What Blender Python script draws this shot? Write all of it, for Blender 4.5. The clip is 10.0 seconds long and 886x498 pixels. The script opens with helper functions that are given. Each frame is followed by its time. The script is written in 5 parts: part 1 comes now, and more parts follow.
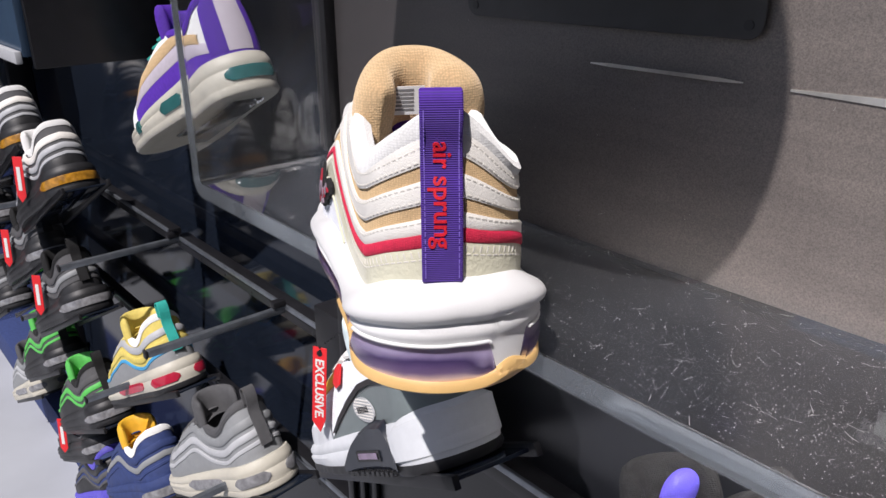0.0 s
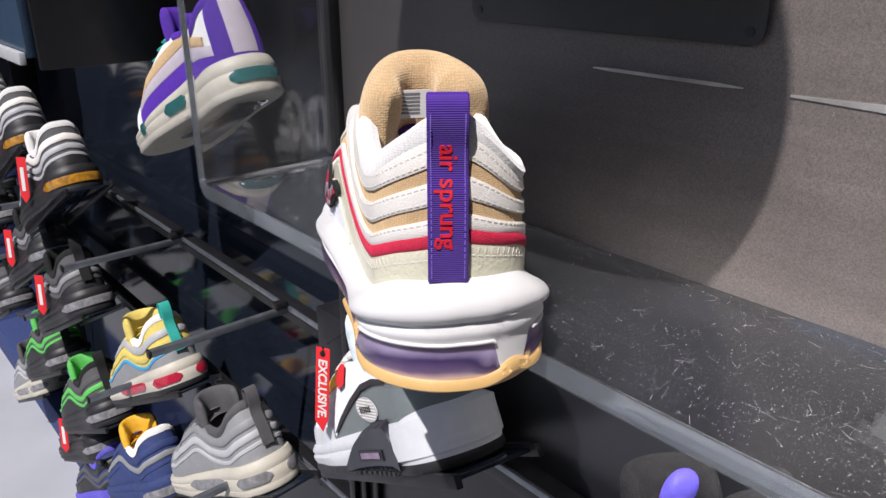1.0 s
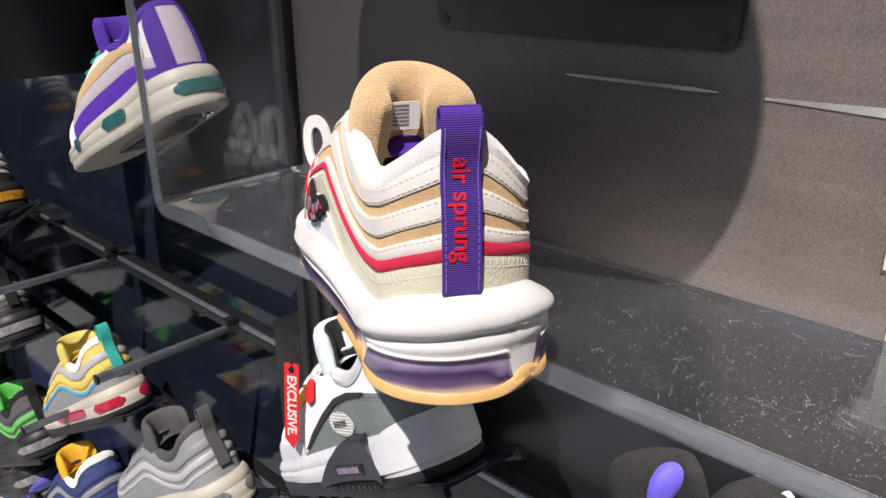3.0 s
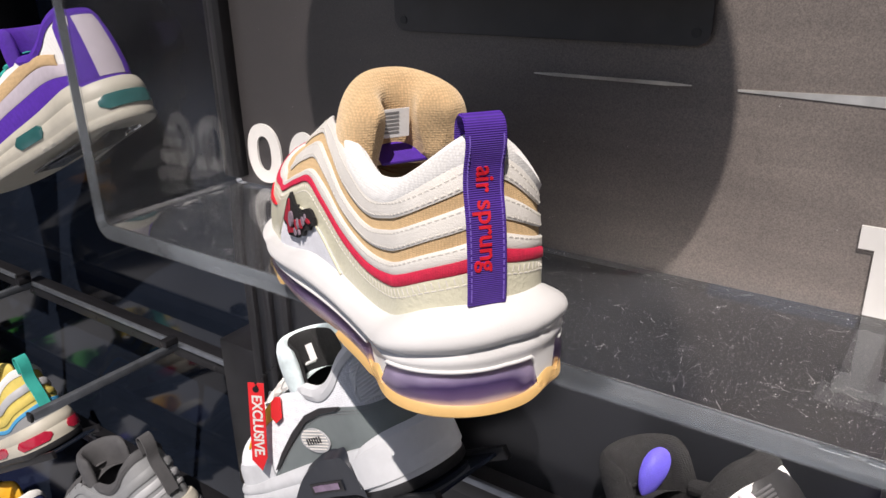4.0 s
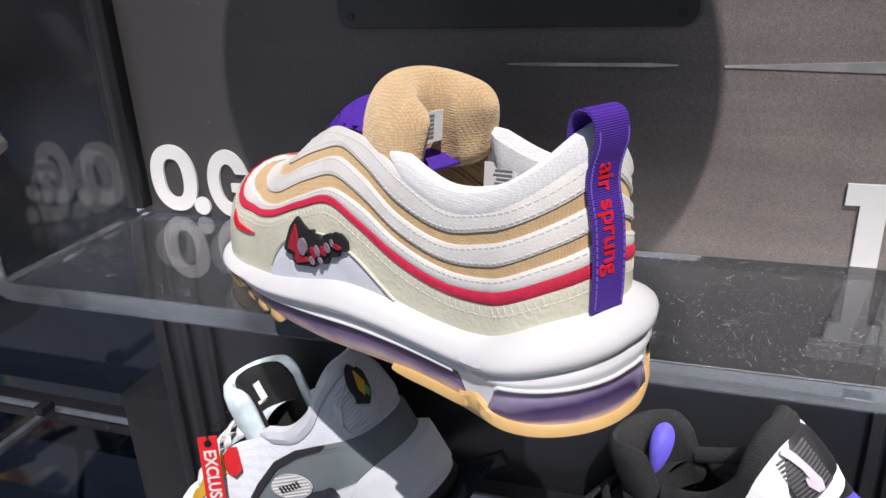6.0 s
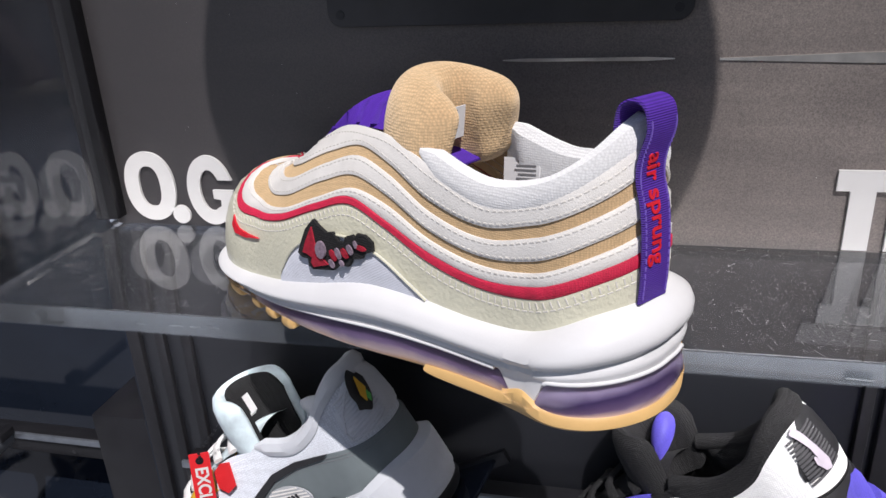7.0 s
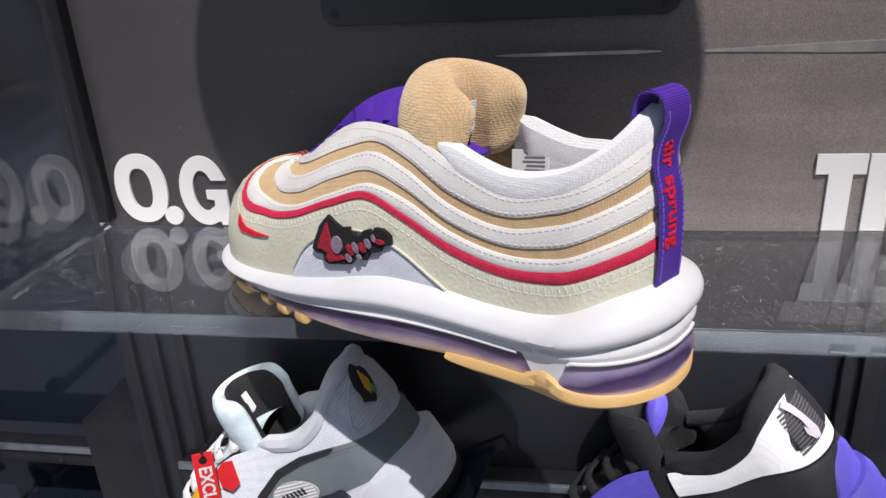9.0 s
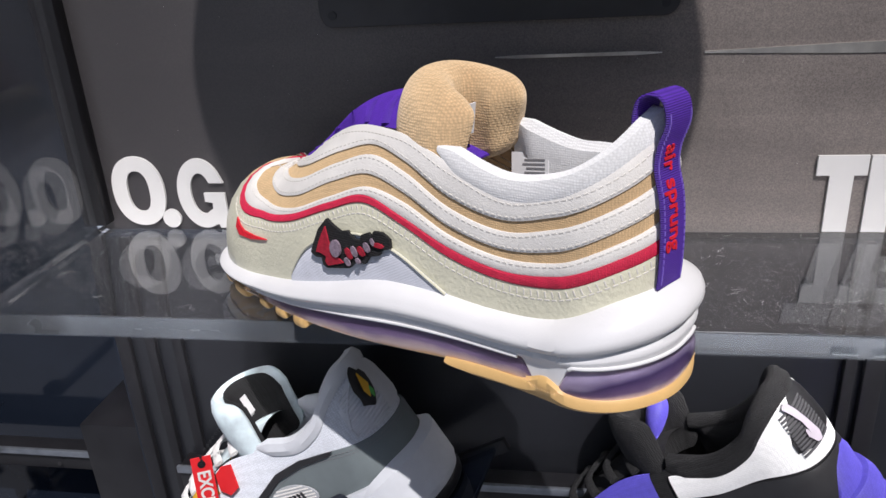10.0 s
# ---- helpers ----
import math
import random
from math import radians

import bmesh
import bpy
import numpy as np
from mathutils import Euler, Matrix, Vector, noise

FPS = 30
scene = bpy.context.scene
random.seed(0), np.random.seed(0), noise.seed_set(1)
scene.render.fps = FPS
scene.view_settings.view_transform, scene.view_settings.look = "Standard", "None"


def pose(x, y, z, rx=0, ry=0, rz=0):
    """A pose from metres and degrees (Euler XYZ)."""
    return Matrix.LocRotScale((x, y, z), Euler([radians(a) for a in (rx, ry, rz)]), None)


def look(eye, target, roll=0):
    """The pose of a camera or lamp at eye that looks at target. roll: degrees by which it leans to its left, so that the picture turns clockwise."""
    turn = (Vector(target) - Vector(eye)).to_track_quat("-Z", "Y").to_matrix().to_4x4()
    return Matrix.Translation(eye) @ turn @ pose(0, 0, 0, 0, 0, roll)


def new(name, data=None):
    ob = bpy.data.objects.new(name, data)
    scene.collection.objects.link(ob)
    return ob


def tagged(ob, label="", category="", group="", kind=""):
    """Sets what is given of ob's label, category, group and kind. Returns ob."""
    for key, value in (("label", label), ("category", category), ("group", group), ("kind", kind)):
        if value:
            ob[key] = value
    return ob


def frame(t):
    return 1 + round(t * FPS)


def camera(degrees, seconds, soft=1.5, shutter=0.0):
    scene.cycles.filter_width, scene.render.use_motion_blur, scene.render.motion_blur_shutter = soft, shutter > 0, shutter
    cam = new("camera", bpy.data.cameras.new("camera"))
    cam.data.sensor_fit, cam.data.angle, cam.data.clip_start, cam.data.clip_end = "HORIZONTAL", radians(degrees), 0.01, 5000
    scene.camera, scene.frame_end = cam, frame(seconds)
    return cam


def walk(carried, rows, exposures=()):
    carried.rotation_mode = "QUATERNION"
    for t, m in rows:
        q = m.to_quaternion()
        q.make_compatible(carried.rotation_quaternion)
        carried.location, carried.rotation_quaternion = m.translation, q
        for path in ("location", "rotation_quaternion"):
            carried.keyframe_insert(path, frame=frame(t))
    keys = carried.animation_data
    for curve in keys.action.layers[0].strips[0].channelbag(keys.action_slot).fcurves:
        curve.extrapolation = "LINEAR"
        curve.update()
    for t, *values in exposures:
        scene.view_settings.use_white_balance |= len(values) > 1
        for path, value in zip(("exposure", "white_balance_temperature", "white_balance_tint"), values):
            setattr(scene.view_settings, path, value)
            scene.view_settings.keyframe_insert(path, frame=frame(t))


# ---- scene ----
# ---- camera ----
cam = camera(60.0, 10.0)
METRES, EYE, TILT, LEAN, TURN = 0.32, 1.30, 0.0, 0.0, 49.4
ROWS = [
    (0.0, 0.0, 0.0, 0.0, -0.16, -21.74, 0.39),
    (0.5, -0.0047, -0.0108, 0.0026, -0.06, -21.63, 0.26),
    (1.0, -0.0083, -0.0197, 0.0056, -0.07, -21.55, 0.12),
    (1.5, -0.0097, -0.0211, 0.0063, -0.42, -21.47, 0.01),
    (2.0, -0.0226, -0.0201, 0.0074, -1.41, -21.39, -0.02),
    (2.5, -0.0688, -0.0145, 0.0119, -3.35, -21.33, 0.06),
    (4.0, -0.2887, 0.054, 0.0308, -14.39, -21.77, 1.26),
    (4.5, -0.3721, 0.112, 0.0338, -18.91, -22.12, 1.8),
    (5.0, -0.4579, 0.1787, 0.0329, -23.33, -22.43, 2.22),
    (5.5, -0.5478, 0.2436, 0.0326, -27.52, -22.59, 2.46),
    (7.0, -0.7417, 0.4001, 0.0203, -36.69, -22.55, 2.65),
    (7.5, -0.7746, 0.4139, 0.024, -38.38, -22.68, 2.71),
    (8.0, -0.8087, 0.4216, 0.0284, -39.5, -22.85, 2.81),
    (8.5, -0.8325, 0.4261, 0.0313, -40.14, -22.98, 2.94),
    (9.0, -0.8384, 0.4291, 0.0327, -40.47, -23.05, 3.07),
    (9.5, -0.8347, 0.4351, 0.0354, -40.6, -23.07, 3.15),
    (10.0, -0.8327, 0.4372, 0.035, -40.61, -23.07, 3.18),
]
walk(cam, [(t, pose(0, 0, EYE, TILT, LEAN, TURN) @ pose(METRES * x, METRES * y, METRES * z, 90 + pitch, roll, yaw)) for t, x, y, z, yaw, pitch, roll in ROWS], exposures=[(0.0, -0.23, 6380.0, 16.5), (2.0, -0.20, 6400.0, 16.5), (2.5, -0.20, 6620.0, 16.5), (4.0, -0.30, 6820.0, 16.4), (4.6, -0.38, 6820.0, 16.4), (5.0, -0.42, 6680.0, 16.3), (5.5, -0.42, 6380.0, 16.2), (7.5, -0.50, 6260.0, 16.0), (10.0, -0.50, 6260.0, 16.0)])

# ---- light ----
SUN_TO = Vector((0.32, -0.64, 1.06)).normalized()   # towards the sun, through the shop window
world = bpy.data.worlds.new("sky")
scene.world = world
world.use_nodes = True
wn = world.node_tree.nodes
sky = wn.new("ShaderNodeTexSky")
sky.sky_type = "NISHITA"
sky.sun_disc = False
sky.sun_elevation = math.asin(SUN_TO.z)
sky.sun_rotation = math.atan2(SUN_TO.x, SUN_TO.y)
wn["Background"].inputs["Strength"].default_value = 0.10
world.node_tree.links.new(sky.outputs[0], wn["Background"].inputs["Color"])
sun = new("sun", bpy.data.lights.new("sun", "SUN"))
sun.data.energy, sun.data.angle, sun.data.color = 5.35, radians(0.55), (1.0, 0.965, 0.91)
sun.matrix_world = look((0, 0, 6), Vector((0, 0, 6)) - SUN_TO)
scene.view_settings.exposure = 0.0


# ---- materials ----
def mat(name, color, rough=0.5, metal=0.0, vary=0.12, scale=60.0, bump=0.0, bump_scale=400.0, spec=0.5, weave=0.0, weave_scale=900.0, coat=0.0, sheen=0.0, rib=""):
    m = bpy.data.materials.new(name)
    m.use_nodes = True
    nt = m.node_tree
    b = nt.nodes["Principled BSDF"]
    tc = nt.nodes.new("ShaderNodeTexCoord")
    n1 = nt.nodes.new("ShaderNodeTexNoise")
    n1.inputs["Scale"].default_value, n1.inputs["Detail"].default_value = scale, 6
    nt.links.new(tc.outputs["Object"], n1.inputs["Vector"])
    ramp = nt.nodes.new("ShaderNodeValToRGB")
    lo = [max(c * (1 - vary), 0) for c in color]
    hi = [min(c * (1 + vary), 1) for c in color]
    ramp.color_ramp.elements[0].color, ramp.color_ramp.elements[1].color = (*lo, 1), (*hi, 1)
    ramp.color_ramp.elements[0].position, ramp.color_ramp.elements[1].position = 0.3, 0.7
    nt.links.new(n1.outputs["Fac"], ramp.inputs["Fac"])
    nt.links.new(ramp.outputs["Color"], b.inputs["Base Color"])
    b.inputs["Roughness"].default_value, b.inputs["Metallic"].default_value = rough, metal
    b.inputs["Specular IOR Level"].default_value = spec
    b.inputs["Coat Weight"].default_value = coat
    b.inputs["Diffuse Roughness"].default_value = 1.0 if weave else 0.2
    b.inputs["Coat Roughness"].default_value = 0.08
    b.inputs["Sheen Weight"].default_value = sheen
    b.inputs["Sheen Roughness"].default_value = 0.5
    height = None
    if bump > 0:
        n2 = nt.nodes.new("ShaderNodeTexNoise")
        n2.inputs["Scale"].default_value, n2.inputs["Detail"].default_value = bump_scale, 4
        nt.links.new(tc.outputs["Object"], n2.inputs["Vector"])
        bp = nt.nodes.new("ShaderNodeBump")
        bp.inputs["Strength"].default_value, bp.inputs["Distance"].default_value = bump, 0.0006
        nt.links.new(n2.outputs["Fac"], bp.inputs["Height"])
        nt.links.new(bp.outputs["Normal"], b.inputs["Normal"])
        height = bp
    if weave > 0:
        if rib:
            wv = nt.nodes.new("ShaderNodeTexWave")
            wv.bands_direction = rib
            wv.inputs["Scale"].default_value = 0.314 * weave_scale
            wv.inputs["Distortion"].default_value = 0.15
            nt.links.new(tc.outputs["Object"], wv.inputs["Vector"])
            cell, lo_in, hi_in = wv.outputs["Fac"], 0.0, 1.0
        else:
            wv = nt.nodes.new("ShaderNodeTexVoronoi")
            wv.inputs["Scale"].default_value, wv.inputs["Randomness"].default_value = weave_scale, 0.35
            nt.links.new(tc.outputs["Object"], wv.inputs["Vector"])
            cell, lo_in, hi_in = wv.outputs["Distance"], 0.75, 0.1
        rr = nt.nodes.new("ShaderNodeMapRange")
        rr.inputs["From Min"].default_value, rr.inputs["From Max"].default_value = lo_in, hi_in
        nt.links.new(cell, rr.inputs["Value"])
        bp = nt.nodes.new("ShaderNodeBump")
        bp.inputs["Strength"].default_value, bp.inputs["Distance"].default_value = weave, 0.0005
        nt.links.new(rr.outputs["Result"], bp.inputs["Height"])
        if height:
            nt.links.new(height.outputs["Normal"], bp.inputs["Normal"])
        nt.links.new(bp.outputs["Normal"], b.inputs["Normal"])
        r3 = nt.nodes.new("ShaderNodeMapRange")
        r3.inputs["To Min"].default_value, r3.inputs["To Max"].default_value = 1 - 0.55 * weave, 1.06
        nt.links.new(rr.outputs["Result"], r3.inputs["Value"])
        mix = nt.nodes.new("ShaderNodeMix")
        mix.data_type, mix.blend_type = "RGBA", "MULTIPLY"
        mix.inputs["Factor"].default_value = 0.8
        nt.links.new(ramp.outputs["Color"], mix.inputs["A"])
        nt.links.new(r3.outputs["Result"], mix.inputs["B"])
        nt.links.new(mix.outputs["Result"], b.inputs["Base Color"])
    return m


def clear(name, color, rough=0.03, ior=1.49, scratch=0.0, film=0.0):
    m = bpy.data.materials.new(name)
    m.use_nodes = True
    nt = m.node_tree
    b = nt.nodes["Principled BSDF"]
    b.inputs["Base Color"].default_value = (*color, 1)
    b.inputs["Transmission Weight"].default_value = 1.0
    b.inputs["Roughness"].default_value, b.inputs["IOR"].default_value = rough, ior
    if scratch > 0:
        tc = nt.nodes.new("ShaderNodeTexCoord")
        n = nt.nodes.new("ShaderNodeTexNoise")
        n.inputs["Scale"].default_value, n.inputs["Detail"].default_value = 25.0, 8
        nt.links.new(tc.outputs["Object"], n.inputs["Vector"])
        r = nt.nodes.new("ShaderNodeMapRange")
        r.inputs["From Min"].default_value, r.inputs["From Max"].default_value = 0.4, 0.8
        r.inputs["To Min"].default_value, r.inputs["To Max"].default_value = rough, rough + scratch
        nt.links.new(n.outputs["Fac"], r.inputs["Value"])
        nt.links.new(r.outputs["Result"], b.inputs["Roughness"])
        if film > 0:
            n2 = nt.nodes.new("ShaderNodeTexNoise")
            n2.inputs["Scale"].default_value, n2.inputs["Detail"].default_value = 14.0, 10
            nt.links.new(tc.outputs["Object"], n2.inputs["Vector"])
            r2 = nt.nodes.new("ShaderNodeMapRange")
            r2.inputs["From Min"].default_value, r2.inputs["From Max"].default_value = 0.35, 0.75
            r2.inputs["To Min"].default_value, r2.inputs["To Max"].default_value = 1 - film * 0.3, 1 - film
            nt.links.new(n2.outputs["Fac"], r2.inputs["Value"])
            nt.links.new(r2.outputs["Result"], b.inputs["Transmission Weight"])
    return m


def dusty_graded(name, dark_tone, dust):
    """A dark satin panel with wiped streaks and fine dust grain; its tone pales smoothly towards +x (dust: the paler
    tone).
    """
    m = bpy.data.materials.new(name)
    m.use_nodes = True
    nt = m.node_tree
    ln = nt.links.new
    b = nt.nodes["Principled BSDF"]
    tc = nt.nodes.new("ShaderNodeTexCoord")
    sep = nt.nodes.new("ShaderNodeSeparateXYZ")
    ln(tc.outputs["Object"], sep.inputs[0])
    # share of the paler tone, rising from left to right along x
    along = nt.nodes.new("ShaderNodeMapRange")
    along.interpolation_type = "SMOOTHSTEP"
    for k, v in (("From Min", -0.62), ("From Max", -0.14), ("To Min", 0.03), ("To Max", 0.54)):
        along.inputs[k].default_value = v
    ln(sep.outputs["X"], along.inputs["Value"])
    mp = nt.nodes.new("ShaderNodeMapping")
    mp.inputs["Scale"].default_value = (3.0, 1.0, 26.0)
    ln(tc.outputs["Object"], mp.inputs["Vector"])

    def noise_(scale, detail, lo, hi, src):
        n = nt.nodes.new("ShaderNodeTexNoise")
        n.inputs["Scale"].default_value, n.inputs["Detail"].default_value = scale, detail
        ln(src, n.inputs["Vector"])
        r = nt.nodes.new("ShaderNodeMapRange")
        r.inputs["From Min"].default_value, r.inputs["From Max"].default_value = 0.3, 0.7
        r.inputs["To Min"].default_value, r.inputs["To Max"].default_value = lo, hi
        ln(n.outputs["Fac"], r.inputs["Value"])
        return r.outputs["Result"]

    def times(a, c):
        x = nt.nodes.new("ShaderNodeMath")
        x.operation = "MULTIPLY"
        ln(a, x.inputs[0])
        ln(c, x.inputs[1])
        return x.outputs[0]
    pale_mix = times(along.outputs["Result"], noise_(2.2, 6, 0.84, 1.14, mp.outputs["Vector"]))
    pale_mix = times(pale_mix, noise_(11.0, 6, 0.86, 1.14, tc.outputs["Object"]))
    pale_mix = times(pale_mix, noise_(1100.0, 3, 0.62, 1.38, tc.outputs["Object"]))
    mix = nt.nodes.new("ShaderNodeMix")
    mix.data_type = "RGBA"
    mix.inputs["A"].default_value, mix.inputs["B"].default_value = (*dark_tone, 1), (*dust, 1)
    ln(pale_mix, mix.inputs["Factor"])
    ln(mix.outputs["Result"], b.inputs["Base Color"])
    b.inputs["Metallic"].default_value = 0.2
    rg = nt.nodes.new("ShaderNodeMapRange")
    rg.inputs["To Min"].default_value, rg.inputs["To Max"].default_value = 0.40, 0.66
    ln(pale_mix, rg.inputs["Value"])
    ln(rg.outputs["Result"], b.inputs["Roughness"])
    bp = nt.nodes.new("ShaderNodeBump")
    bp.inputs["Strength"].default_value, bp.inputs["Distance"].default_value = 0.14, 0.0005
    ln(noise_(1400.0, 3, 0.0, 1.0, tc.outputs["Object"]), bp.inputs["Height"])
    ln(bp.outputs["Normal"], b.inputs["Normal"])
    return m


def tinted(name, stops):
    """Moulded plastic dyed along its height, kept in the mesh as "depth"."""
    m = bpy.data.materials.new(name)
    m.use_nodes = True
    nt = m.node_tree
    b = nt.nodes["Principled BSDF"]
    at = nt.nodes.new("ShaderNodeAttribute")
    at.attribute_name = "depth"
    tc = nt.nodes.new("ShaderNodeTexCoord")
    n = nt.nodes.new("ShaderNodeTexNoise")
    n.inputs["Scale"].default_value, n.inputs["Detail"].default_value = 45.0, 5
    nt.links.new(tc.outputs["Object"], n.inputs["Vector"])
    ma = nt.nodes.new("ShaderNodeMath")
    ma.operation = "MULTIPLY_ADD"
    ma.inputs[1].default_value = 0.30
    nt.links.new(n.outputs["Fac"], ma.inputs[0])
    nt.links.new(at.outputs["Fac"], ma.inputs[2])
    sb = nt.nodes.new("ShaderNodeMath")
    sb.operation = "SUBTRACT"
    sb.inputs[1].default_value = 0.15
    nt.links.new(ma.outputs[0], sb.inputs[0])
    ramp = nt.nodes.new("ShaderNodeValToRGB")
    el = ramp.color_ramp.elements
    while len(el) < len(stops):
        el.new(0.5)
    for e, (p, c) in zip(el, stops):
        e.position, e.color = p, (*c, 1)
    nt.links.new(sb.outputs[0], ramp.inputs["Fac"])
    nt.links.new(ramp.outputs["Color"], b.inputs["Base Color"])
    b.inputs["Roughness"].default_value = 0.28
    b.inputs["Coat Weight"].default_value = 0.4
    return m


